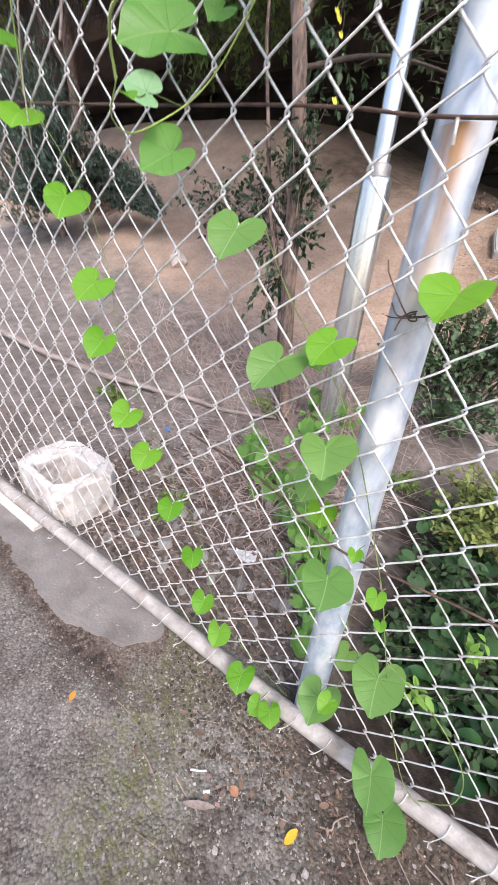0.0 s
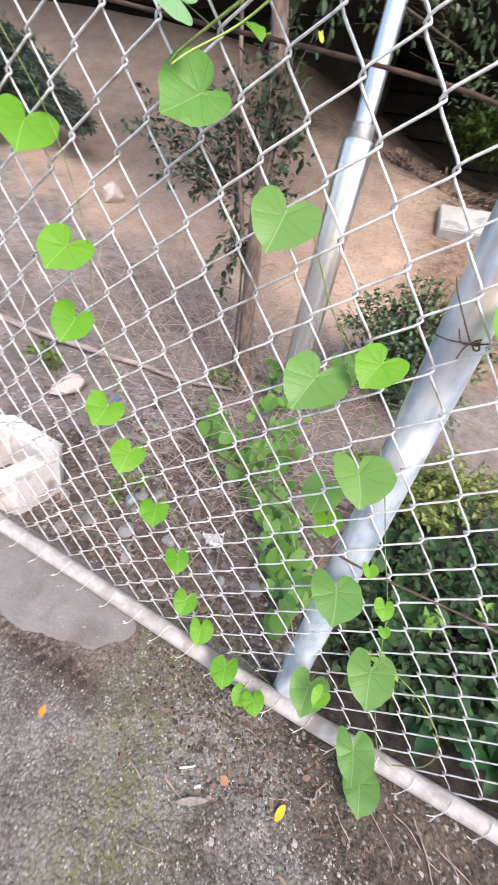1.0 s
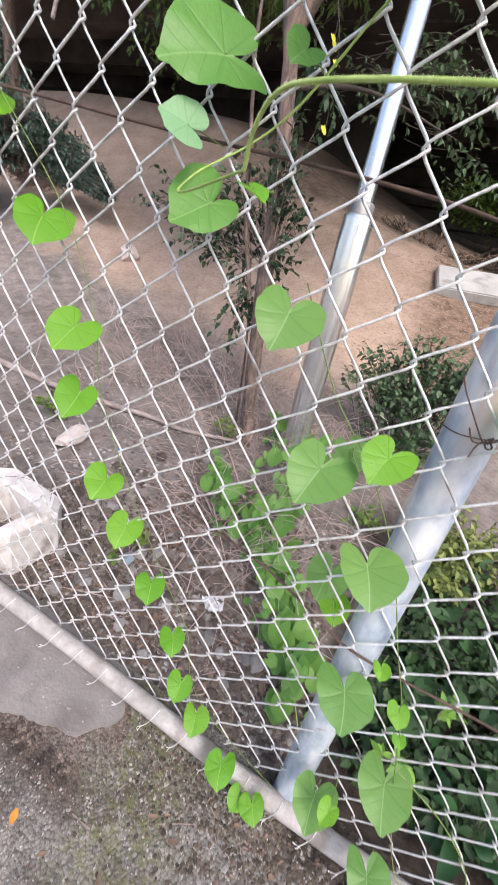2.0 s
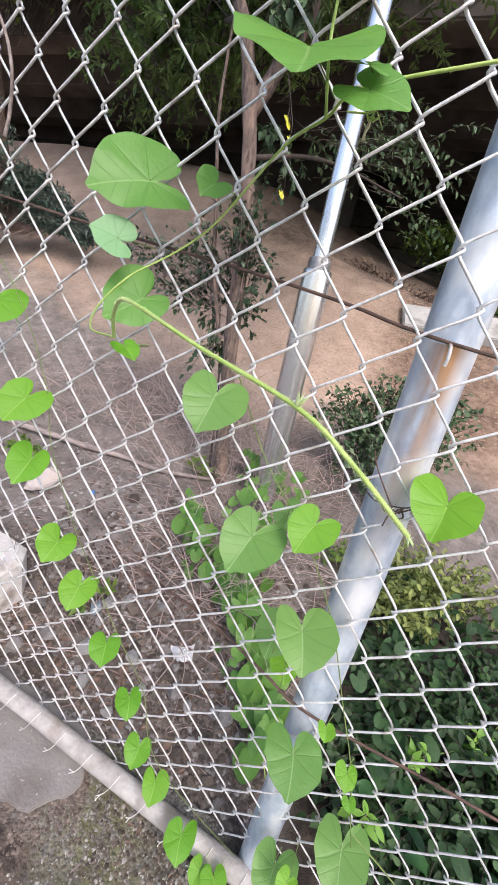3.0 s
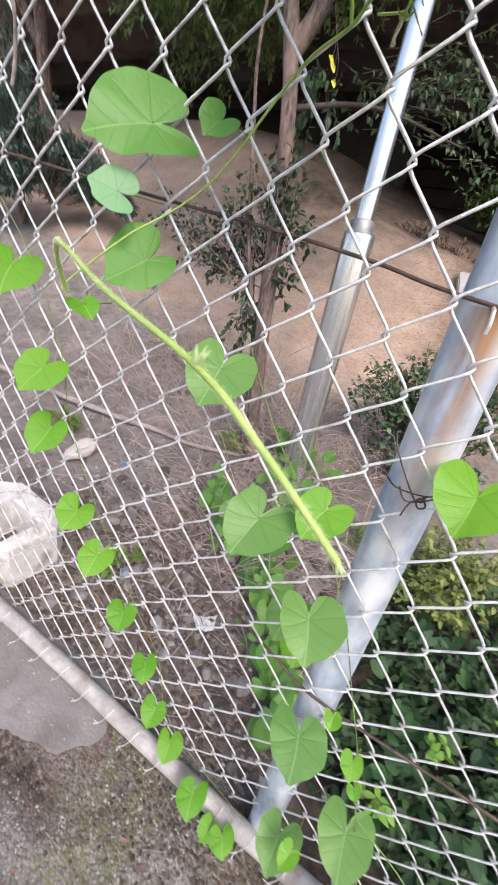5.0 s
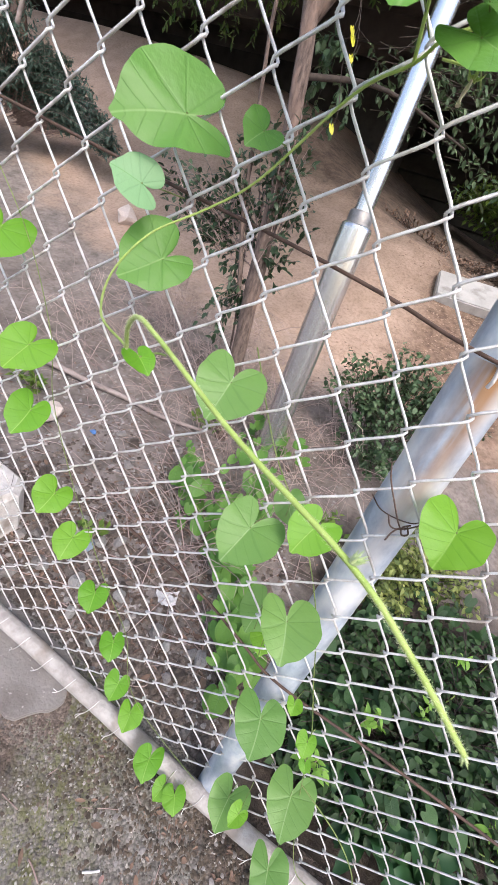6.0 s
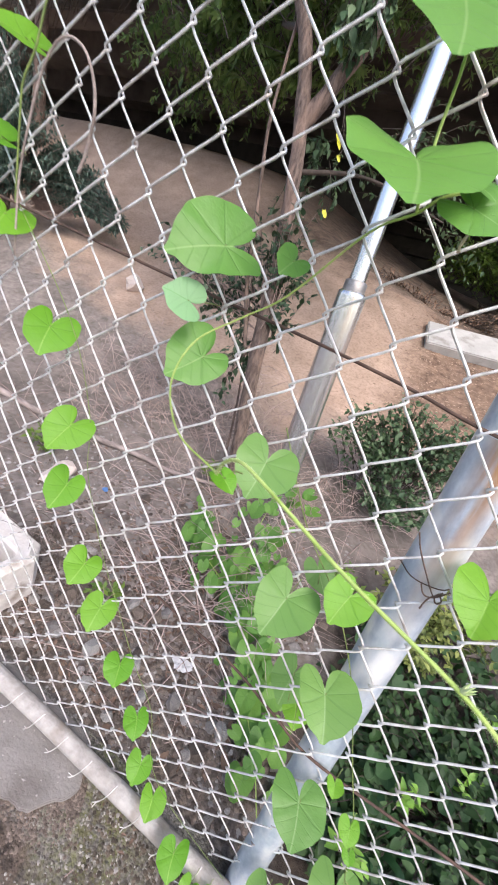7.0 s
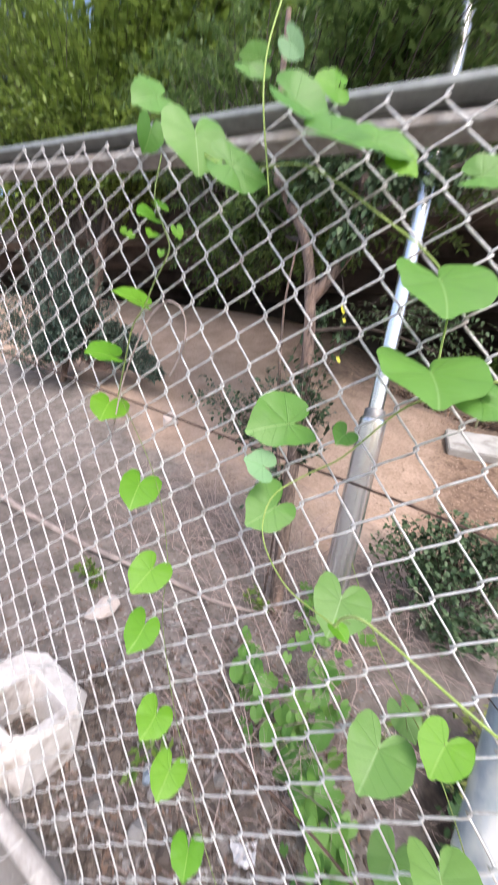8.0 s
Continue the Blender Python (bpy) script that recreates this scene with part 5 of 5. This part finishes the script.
# ---- dry brush, log, rubble, litter ----
V, F = [], []
rnd = random.Random(31)
for k in range(1000):
    x, y = rnd.gauss(-1.05, 0.42), rnd.gauss(1.35, 0.26)
    if k % 4 == 0:
        x, y = rnd.gauss(-0.30, 0.20), rnd.gauss(1.15, 0.22)
    if k % 7 == 0:
        x, y = rnd.gauss(-0.45, 0.14), rnd.gauss(0.62, 0.2)
    low = k % 3 == 1
    if low:
        x, y = rnd.gauss(-0.62, 0.32), rnd.gauss(0.60, 0.28)
    y = max(y, 0.14)
    z = ground_z(x, y)
    a, (l, h) = rnd.uniform(0, 6.3), (rnd.uniform(0.04, 0.2), rnd.uniform(0.004, 0.02)) if low else (rnd.uniform(0.12, 0.5), rnd.uniform(0.01, 0.22))
    p = [Vector((x, y, z - 0.005)), Vector((x + math.cos(a) * l * 0.5 + rnd.gauss(0, 0.03), y + math.sin(a) * l * 0.4, z + h)), Vector((x + math.cos(a) * l + rnd.gauss(0, 0.05), y + math.sin(a) * l * 0.7, z + h * rnd.uniform(0.2, 1.3)))]
    g = rnd.uniform(0.4, 1.1)
    tube(smooth_line(p, 4), [g * (0.0021 - 0.0002 * i) for i in range(9)], 5, V, F, False)
    for fork in range(0 if low else rnd.randrange(4)):
        q = p[1].lerp(p[2], rnd.random())
        b, m = a + rnd.uniform(-1.3, 1.3), rnd.uniform(0.05, 0.18)
        tip = q + Vector((math.cos(b) * m, math.sin(b) * m * 0.7, rnd.uniform(-0.05, 0.08)))
        tube(smooth_line([q, (q + tip) / 2 + Vector((0, 0, 0.015)), tip], 3), [g * (0.0011 - 0.00012 * i) for i in range(7)], 4, V, F, False)
tagged(part("dry_brush", mesh_of("dry_brush", V, F, M["brush"])), "tangle of dry reddish-brown twigs on the earth", "dry brush", kind="stuff")
log = smooth_line([(-3.0, 0.72, 0.36), (-2.2, 0.78, 0.27), (-1.75, 0.80, 0.235), (-1.39, 0.83, 0.215), (-1.05, 0.90, 0.20), (-0.85, 0.93, 0.19), (-0.62, 1.0, 0.2)], 6)
log_ob = part("fallen_branch", mesh_of("fallen_branch", *tube([q + Vector(noise.noise_vector(q * 4)) * 0.015 for q in log], [0.021 - 0.00038 * i for i in range(len(log))], 10), M["log"]))
tagged(log_ob, "long grey fallen branch lying across the rubble", "branch")


def stone_mesh(seed, material):
    bm = bmesh.new()
    bmesh.ops.create_icosphere(bm, subdivisions=2, radius=1)
    flat = random.Random(seed)
    cuts = [Vector([flat.gauss(0, 1) for _ in range(3)]).normalized() for _ in range(5)]
    off = Vector((seed * 3.1, seed * 1.7, 0))
    for v in bm.verts:
        n = noise.noise(v.co * 0.9 + off) * 0.45 + noise.noise(v.co * 2.4 + off) * 0.34
        v.co = v.co * (1 + n)
        for c in cuts:
            over = v.co.dot(c) - 0.68
            if over > 0:
                v.co -= c * over
        v.co.z *= 0.72
        v.co.x = max(-0.8, min(0.85, v.co.x))
    me = bpy.data.meshes.new("stone")
    bm.to_mesh(me)
    bm.free()
    me.materials.append(material)
    return me


stones = [stone_mesh(i, M["stone"] if i % 3 == 1 else M["clod"]) for i in range(9)]
for k in range(170):
    x, y = rnd.uniform(-0.95, 0.02), abs(rnd.gauss(0.0, 0.35)) + 0.09
    if -1.25 < x < -0.8 and y < 0.4:
        continue
    g = rnd.choice((0.008, 0.010, 0.013, 0.016, 0.02, 0.026))
    st = part("stone", stones[k % 9])
    st.matrix_world = pose(x, y, ground_z(x, y) + g * 0.2, rnd.uniform(-20, 20), rnd.uniform(-20, 20), rnd.uniform(0, 360)) @ Matrix.Scale(g, 4)
    tagged(st, "grey rubble stone lying on the earth behind the fence", "stone", "rubble stones")
V, F = [], []


def grit(n, place, sizes, seed, V, F):
    r = random.Random(seed)
    for _ in range(n):
        x, y, z = place(r)
        g = r.uniform(*sizes)
        b, a, tall = len(V), r.uniform(0, 6.3), r.uniform(0.45, 0.85)
        long = r.uniform(1.0, 1.3)
        ca, sa = math.cos(a), math.sin(a)
        for ring, (size, up) in enumerate(((1.0, -0.1), (0.72, 0.62))):
            for i in range(6):
                w = (i + 0.5 * ring) * math.pi / 3
                q = g * size * r.uniform(0.75, 1.2)
                ux, uy = q * math.cos(w) * long, q * math.sin(w)
                V.append(Vector((x + ux * ca - uy * sa, y + ux * sa + uy * ca, z + g * up * tall * r.uniform(0.85, 1.15))))
        V.append(Vector((x + g * r.uniform(-0.2, 0.2), y + g * r.uniform(-0.2, 0.2), z + g * tall * 0.85)))
        for i in range(6):
            k = (i + 1) % 6
            F += [(b + i, b + k, b + 6 + i), (b + k, b + 6 + k, b + 6 + i), (b + 6 + i, b + 6 + k, b + 12)]


def flakes(n, place, sizes, seed, V, F):
    """Curled bits of dead leaf lying about."""
    r = random.Random(seed)
    for _ in range(n):
        x, y, z = place(r)
        l, a, t = r.uniform(*sizes), r.uniform(0, 6.3), r.uniform(-0.5, 0.5)
        w, b = l * r.uniform(0.25, 0.6), len(V)
        for ux, uy, uz in ((-1, 0, 0.1), (-0.2, 0.9, 0.28), (0.5, 0.7, 0.2), (1, 0, 0.15), (0.3, -0.8, 0.3), (-0.4, -0.7, 0.2), (0, 0, 0.02)):
            px_, py_ = ux * l * 0.5 * r.uniform(0.8, 1.2), uy * w * 0.5
            V.append(Vector((x + px_ * math.cos(a) - py_ * math.sin(a), y + px_ * math.sin(a) + py_ * math.cos(a), z + l * (uz * 0.6 + 0.25 * t * ux + 0.14))))
        F += [(b + i, b + (i + 1) % 6, b + 6) for i in range(6)]


def on_path(r):
    x, y = r.triangular(-1.3, 0.8, 0.1), -abs(r.gauss(0, 0.35))
    if x < -0.33 and y > -0.20:
        y -= 0.165
    return x, y, path_z(x, y) - 0.001


def on_bank(r):
    x, y = r.uniform(-1.4, 0.02), 0.06 + abs(r.gauss(0, 0.6))
    return x, y, ground_z(x, y) - 0.001


grit(420, on_path, (0.0010, 0.0030), 41, V, F)


def on_strip(r):
    x, y = r.uniform(-1.2, -0.36), r.uniform(-0.12, -0.01)
    return x, y, fall(x) - 0.0165


grit(120, on_strip, (0.0008, 0.0022), 46, V, F)
tagged(part("gravel", mesh_of("gravel", V, F, M["stone"], False)), "loose pale grit on the worn asphalt", "gravel", kind="stuff")
V, F = [], []
grit(21000, on_path, (0.0009, 0.0028), 48, V, F)
tagged(part("aggregate", mesh_of("aggregate", V, F, M["pebble"], False)), "rounded stones standing out of the worn asphalt", "gravel", kind="stuff")
V, F = [], []


def by_rail(r):
    x, y = r.triangular(-0.34, 0.8, 0.25), -abs(r.gauss(0.0, 0.085)) - 0.004
    return x, y, path_z(x, y) - 0.001


grit(6500, by_rail, (0.0012, 0.0050), 43, V, F)
tagged(part("dirt", mesh_of("dirt", V, F, M["dirt"], False)), "dark brown crumbly dirt heaped along the bottom rail", "soil", kind="stuff")
V, F = [], []
grit(240, by_rail, (0.0020, 0.0060), 49, V, F)
tagged(part("pebbles", mesh_of("pebbles", V, F, M["stone"], False)), "pale pebbles in the dirt along the bottom rail", "pebbles", kind="stuff")
V, F = [], []


def by_strip(r):
    i = r.randrange(len(edge) - 1)
    q = abs(r.gauss(0, 0.026)) - 0.009
    x, y = edge[i][0] + r.uniform(-0.01, 0.01) + (q * 0.6 if edge[i][0] > -0.42 else 0), edge[i][1] - q + 0.006
    return x, y, path_z(x, y) - 0.001


grit(4200, by_strip, (0.0012, 0.0045), 44, V, F)


def by_fence(r):
    x, y = r.uniform(-1.0, 0.0), 0.07 + abs(r.gauss(0, 0.28))
    return x, y, ground_z(x, y) - 0.001


grit(3600, by_fence, (0.002, 0.011), 47, V, F)
tagged(part("soil_crumbs", mesh_of("soil_crumbs", V, F, M["clod"], False)), "brown soil crumbs and clods on the rubble and round the cement strip", "soil", kind="stuff")
V, F = [], []
grit(2200, on_bank, (0.002, 0.009), 42, V, F)


def on_clay(r):
    x, y = r.gauss(0.25, 0.35), r.uniform(2.1, 4.2)
    return x, y, ground_z(x, y) - 0.002


tagged(part("rubble", mesh_of("rubble", V, F, M["stone"], False)), "small rubble and clods on the bare earth", "rubble", kind="stuff")


def on_litter(r):
    if r.random() < 0.55:
        x, y = r.gauss(-0.50, 0.20), 0.12 + abs(r.gauss(0.38, 0.26))
    else:
        x, y = r.uniform(-1.7, 0.05), 0.10 + abs(r.gauss(0.0, 0.75))
    return x, y, ground_z(x, y)


def on_dirt(r):
    x, y = r.gauss(0.20, 0.17), -0.012 - abs(r.gauss(0, 0.085))
    return x, y, path_z(x, y)


V, F = [], []
flakes(2300, on_litter, (0.006, 0.026), 51, V, F)
flakes(230, on_dirt, (0.004, 0.014), 52, V, F)
flakes(130, on_path, (0.003, 0.009), 53, V, F)
tagged(part("leaf_litter", mesh_of("leaf_litter", V, F, M["litter"], False)), "brown crumbled dead leaves strewn over the soil", "leaf litter", kind="stuff")


def root(x, y, l, turn, r, seed):
    rr, a, pts = random.Random(seed), radians(turn), []
    for k in range(5):
        qx, qy = x + math.cos(a) * l * k / 4 + rr.gauss(0, 0.006), y + math.sin(a) * l * k / 4 + rr.gauss(0, 0.004)
        pts.append((qx, qy, path_z(qx, qy) + r * (0.9 if 0 < k < 4 else -0.5) + (0.006 if k == 2 else 0)))
    tagged(part("root", mesh_of("root", *tube(smooth_line(pts, 5), [r * (1 - 0.028 * i) for i in range(21)], 7), M["root"])), "thin pale root lying bare in the brown dirt", "root", "roots by the rail")


for k, (x, y, l, a) in enumerate(((0.20, -0.035, 0.13, -35), (0.24, -0.03, 0.16, -20), (0.30, -0.028, 0.12, -48), (0.17, -0.075, 0.07, -60), (0.34, -0.05, 0.14, -15), (0.12, -0.10, 0.05, 60), (0.38, -0.03, 0.10, -70))):
    root(x, y, l, a, 0.0013 + 0.0003 * (k % 3), k)


def flat_leaf(name, x, y, l, w, turn, material, label, on=path_z):
    V, F = [], []
    for i in range(7):
        t = i / 6
        half = w * 0.5 * math.sin(math.pi * min(1, t * 0.9 + 0.06)) ** 0.8
        z = 0.12 * l * (t - 0.5) ** 2 + 0.002
        V += [Vector((-half, t * l, z + 0.15 * half)), Vector((0, t * l, z)), Vector((half, t * l, z + 0.25 * half))]
    for i in range(6):
        b = 3 * i
        F += [(b, b + 1, b + 4, b + 3), (b + 1, b + 2, b + 5, b + 4)]
    ob = part(name, mesh_of(name, V, F, material))
    ob.matrix_world = pose(x, y, on(x, y) + 0.002, 0, 0, turn)
    return tagged(ob, label, "fallen leaf", "fallen leaves")


M["yellow"] = mat("yellow_leaf", (0.70, 0.36, 0.02), (0.85, 0.50, 0.04), 60, 0.6, 0, 0.2, 200)
M["petal_pink"] = mat("pinkish_petal", (0.17, 0.095, 0.082), (0.32, 0.19, 0.165), 150, 0.8, 0, 0.3, 300, vary=0.3)
M["orange_chip"] = mat("orange_brown_leaf", (0.33, 0.15, 0.08), (0.46, 0.23, 0.13), 80, 0.8, 0, 0.3, 200)
M["petal"] = mat("withered_petal", (0.50, 0.40, 0.28), (0.74, 0.64, 0.52), 200, 0.8, 0, 0.3, 500, depth=0.0005)
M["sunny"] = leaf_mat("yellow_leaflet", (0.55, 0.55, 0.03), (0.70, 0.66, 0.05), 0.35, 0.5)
M["orange"] = mat("orange_leaf", (0.55, 0.20, 0.03), (0.70, 0.32, 0.05), 60, 0.6, 0, 0.2, 200)
M["white"] = mat("white_litter", (0.48, 0.46, 0.47), (0.70, 0.69, 0.70), 40, 0.7, 0, 0.3, 150)
M["blue"] = mat("blue_plastic", (0.05, 0.16, 0.42), (0.10, 0.25, 0.55), 40, 0.4, 0, 0.2, 100)
M["faded"] = mat("faded_plastic", (0.20, 0.25, 0.31), (0.30, 0.36, 0.42), 40, 0.6, 0, 0.2, 100)
M["green"] = mat("green_plastic", (0.01, 0.22, 0.14), (0.03, 0.30, 0.2), 40, 0.4, 0, 0.2, 100)
M["palestone"] = mat("pale_stone", (0.24, 0.225, 0.212), (0.46, 0.435, 0.415), 50, 0.9, 0, 0.6, 150)
M["pink"] = mat("pale_rubble", (0.52, 0.43, 0.39), (0.74, 0.65, 0.60), 30, 0.9, 0, 0.5, 120)
flat_leaf("fallen_leaf", 0.070, -0.162, 0.030, 0.014, -20, M["yellow"], "bright yellow fallen leaf on the path")
flat_leaf("fallen_leaf", 0.060, -0.148, 0.012, 0.009, 50, M["brownleaf"], "small tan fallen leaf on the path")
flat_leaf("fallen_leaf", -0.388, -0.240, 0.020, 0.013, 30, M["orange"], "small orange fallen leaf on the path")
rnd = random.Random(61)
for k in range(18):
    x, y = rnd.gauss(0.02, 0.16), -0.03 - abs(rnd.gauss(0.08, 0.09))
    flat_leaf("fallen_leaf", x, y, rnd.uniform(0.008, 0.022), rnd.uniform(0.004, 0.011), rnd.uniform(0, 360), M["brownleaf"], "shrivelled brown fallen leaf on the path")
for k in range(60):
    x, y = rnd.uniform(-1.1, 0.0), 0.08 + abs(rnd.gauss(0.1, 0.35))
    flat_leaf("fallen_leaf", x, y, rnd.uniform(0.012, 0.04), rnd.uniform(0.008, 0.02), rnd.uniform(0, 360), M["brownleaf"], "shrivelled brown fallen leaf on the rubble", ground_z)


def stick(x, y, l, turn, r, material, label, name="stick", category="stick"):
    a = radians(turn)
    pts = [(x + math.cos(a) * l * t, y + math.sin(a) * l * t + 0.012 * l * math.sin(4 * t + x * 40), path_z(x + math.cos(a) * l * t, y + math.sin(a) * l * t) + r * 0.8) for t in (0, 0.3, 0.6, 1)]
    tagged(part(name, mesh_of(name, *tube(smooth_line(pts, 4), r, 7), material)), label, category, "litter on the path")


stick(-0.120, -0.180, 0.030, 35, 0.0019, M["white"], "white cigarette end on the path", "cigarette_end", "litter")
stick(-0.082, -0.190, 0.012, 35, 0.0030, M["white"], "white plastic scrap on the path", "scrap", "litter")
stick(-0.46, -0.075, 0.022, -20, 0.0035, M["white"], "white paper scrap on the cement strip", "scrap", "litter")
for k, (x, y, l, a) in enumerate(((-0.070, -0.196, 0.010, 40), (-0.055, -0.180, 0.012, -30), (-0.045, -0.190, 0.009, 80), (-0.085, -0.176, 0.011, 10), (-0.060, -0.168, 0.008, 130))):
    flat_leaf("petal", x, y, l, l * 0.7, a, M["petal_pink"], "shrivelled pinkish petal on the path")
flat_leaf("fallen_leaf", -0.028, -0.160, 0.018, 0.015, 70, M["orange_chip"], "crumpled orange-brown leaf on the path")
flat_leaf("bark_strip", -0.100, -0.222, 0.055, 0.012, -62, M["root"], "flat grey strip of bark on the path")
for k in range(26):
    stick(rnd.gauss(-0.05, 0.3), -0.05 - abs(rnd.gauss(0.0, 0.16)), rnd.uniform(0.015, 0.07), rnd.uniform(0, 360), rnd.uniform(0.0005, 0.0013), M["twig"], "thin dry twig on the path")


def chunk(name, x, y, size, material, label, category, seed, lift=0.3):
    me = stone_mesh(seed, material)
    ob = part(name, me)
    ob.matrix_world = pose(x, y, ground_z(x, y) + size[2] * lift, 8, -6, seed * 40) @ Matrix.Diagonal((*size, 1))
    return tagged(ob, label, category)


chunk("rubble_piece", -1.17, 0.605, (0.10, 0.06, 0.055), M["pink"], "pale pinkish piece of broken concrete on the earth", "rubble", 7, 0.6)
chunk("boulder", -2.44, 2.34, (0.13, 0.09, 0.11), M["pink"], "pale boulder at the foot of the bank", "boulder", 8)
chunk("bottle_cap", -0.985, 0.66, (0.018, 0.014, 0.014), M["blue"], "blue plastic scrap on the earth", "litter", 9)
chunk("plastic_scrap", -0.20, 0.12, (0.008, 0.006, 0.014), M["green"], "green plastic scrap in the rubble", "litter", 10)
chunk("plastic_scrap", -0.62, 0.30, (0.03, 0.02, 0.02), M["faded"], "faded blue plastic scrap behind the fence", "litter", 12)
V, F = [], []
grit(2600, on_clay, (0.003, 0.011), 45, V, F)
tagged(part("clay_lumps", mesh_of("clay_lumps", V, F, M["clay"], False)), "reddish-brown clay lumps on the bank by the slab", "clay lumps", kind="stuff")
for k, (x, y, g) in enumerate(((-0.55, 0.20, 0.030), (-0.50, 0.13, 0.022), (-0.43, 0.24, 0.026), (-0.60, 0.33, 0.024), (-0.40, 0.11, 0.018), (-0.36, 0.19, 0.020), (-0.24, 0.22, 0.018), (-0.66, 0.18, 0.020))):
    pale = chunk("stone", x, y, (g, g * 0.8, g * 0.8), M["palestone"], "pale grey broken stone on the dark soil behind the fence", "stone", 20 + k, 0.5)
    tagged(pale, group="rubble stones")
# crumpled white paper
rnd = random.Random(93)
bm = bmesh.new()
bmesh.ops.create_grid(bm, x_segments=7, y_segments=5, size=0.5)
for v in bm.verts:
    x, y = v.co.x, v.co.y
    fold = abs(((x * 1.7 + y * 0.9) * 2.3) % 1 - 0.5) + 0.6 * abs(((x * 0.5 - y * 1.4) * 2.1) % 1 - 0.5)
    v.co = Vector((x * 0.062 * (1 + 0.4 * y), y * 0.042 + 0.012 * x * x, fold * 0.020 + rnd.uniform(0, 0.003)))
me = bpy.data.meshes.new("paper_scrap")
bm.to_mesh(me)
bm.free()
me.materials.append(M["white"])
paper = part("paper_scrap", me)
paper.matrix_world = pose(-0.32, 0.32, ground_z(-0.32, 0.32) + 0.004, 12, 8, 40)
tagged(paper, "crumpled white paper scrap on the rubble", "litter")
# weeds
for k, (x, y, n) in enumerate(((-1.36, 0.68, 20), (-0.62, 0.28, 6), (-0.66, 1.0, 10), (0.02, 0.9, 12))):
    z = ground_z(x, y)
    shrub("weed", "small green weed growing out of the rubble", "weed", (x, y, z), [((x, y, z + 0.06), (0.09, 0.07, 0.05))], n, 6, 0.035, 0.016, M["lit"], 70 + k, group="weeds", r0=0.0015)

# dried flower hanging from the upper vine
flower = thing("dried_flower", "withered white flower with green sepals on the vine", "flower")
part("petals", mesh_of("petals", *tube(smooth_line([(-0.098, -0.046, 1.106), (-0.0985, -0.047, 1.102), (-0.0995, -0.048, 1.097), (-0.0990, -0.049, 1.093)], 2), [0.0008, 0.0011, 0.0013, 0.0012, 0.0009, 0.0011, 0.0016], 8), M["petal"]), flower, "withered tan petals")
for k in range(5):
    a = k * 1.257
    out = Vector((math.cos(a), math.sin(a), 0))
    q = Vector((-0.0975, -0.045, 1.109))
    part("sepal", mesh_of("sepal", *tube(smooth_line([q, q + out * 0.002 + Vector((0, 0, -0.002)), q + out * 0.004 + Vector((0, 0, -0.001)), q + out * 0.0055 + Vector((0, 0, 0.001))], 3), [0.0006, 0.0009, 0.001, 0.001, 0.0009, 0.0008, 0.0007, 0.0005, 0.0003, 0.0001], 6), M["stem"]), flower)
part("stalk", mesh_of("stalk", *tube(smooth_line([(-0.0975, -0.045, 1.109), (-0.098, -0.04, 1.116), (-0.106, -0.02, 1.122), (-0.125, -0.012, 1.126)], 4), 0.0008, 6), M["stem"]), flower)
# yellow leaflets on a thread, dry grass by the block
for x, y, z, g in ((-0.575, 1.0, 1.555, 0.022), (-0.565, 1.0, 1.535, 0.024), (-0.553, 1.0, 1.50, 0.020), (-0.54, 1.0, 1.34, 0.026)):
    sprig = thing("hanging_leaf", "small yellow leaf hanging from a thin twig", "leaf", group="hanging yellow leaves")
    lf = part("blade", heart_mesh(g * 0.6, g, M["sunny"], int(z * 1000), 3, 16), sprig)
    lf.matrix_world = leaf_pose(x, y, z, 20, 20, 30)
    part("stalk", mesh_of("stalk", *tube(smooth_line([(x, y, z + g * 0.4), (x - 0.01, y + 0.02, z + 0.06), (x - 0.05, y + 0.04, z + 0.16)], 4), 0.0009, 5), M["darkbark"]), sprig)
rnd = random.Random(88)
for k in range(2):
    grass = thing("dry_grass", "thin dry grass stems bent over the concrete block", "grass", group="dry grass")
    for j in range(5):
        x, y = rnd.gauss(-0.82, 0.05), rnd.gauss(0.30, 0.06)
        z, a, h = ground_z(x, y), rnd.uniform(-0.28, 0.12), rnd.uniform(0.12, 0.26)
        part("blade", mesh_of("blade", *tube(smooth_line([(x, y, z), (x + a * 0.3, y - 0.02, z + h * 0.8), (x + a * 0.8, y - 0.05, z + h), (x + a * 1.3, y - 0.09, z + h * 0.75)], 5), 0.0006, 5), M["darkbark"]), grass)
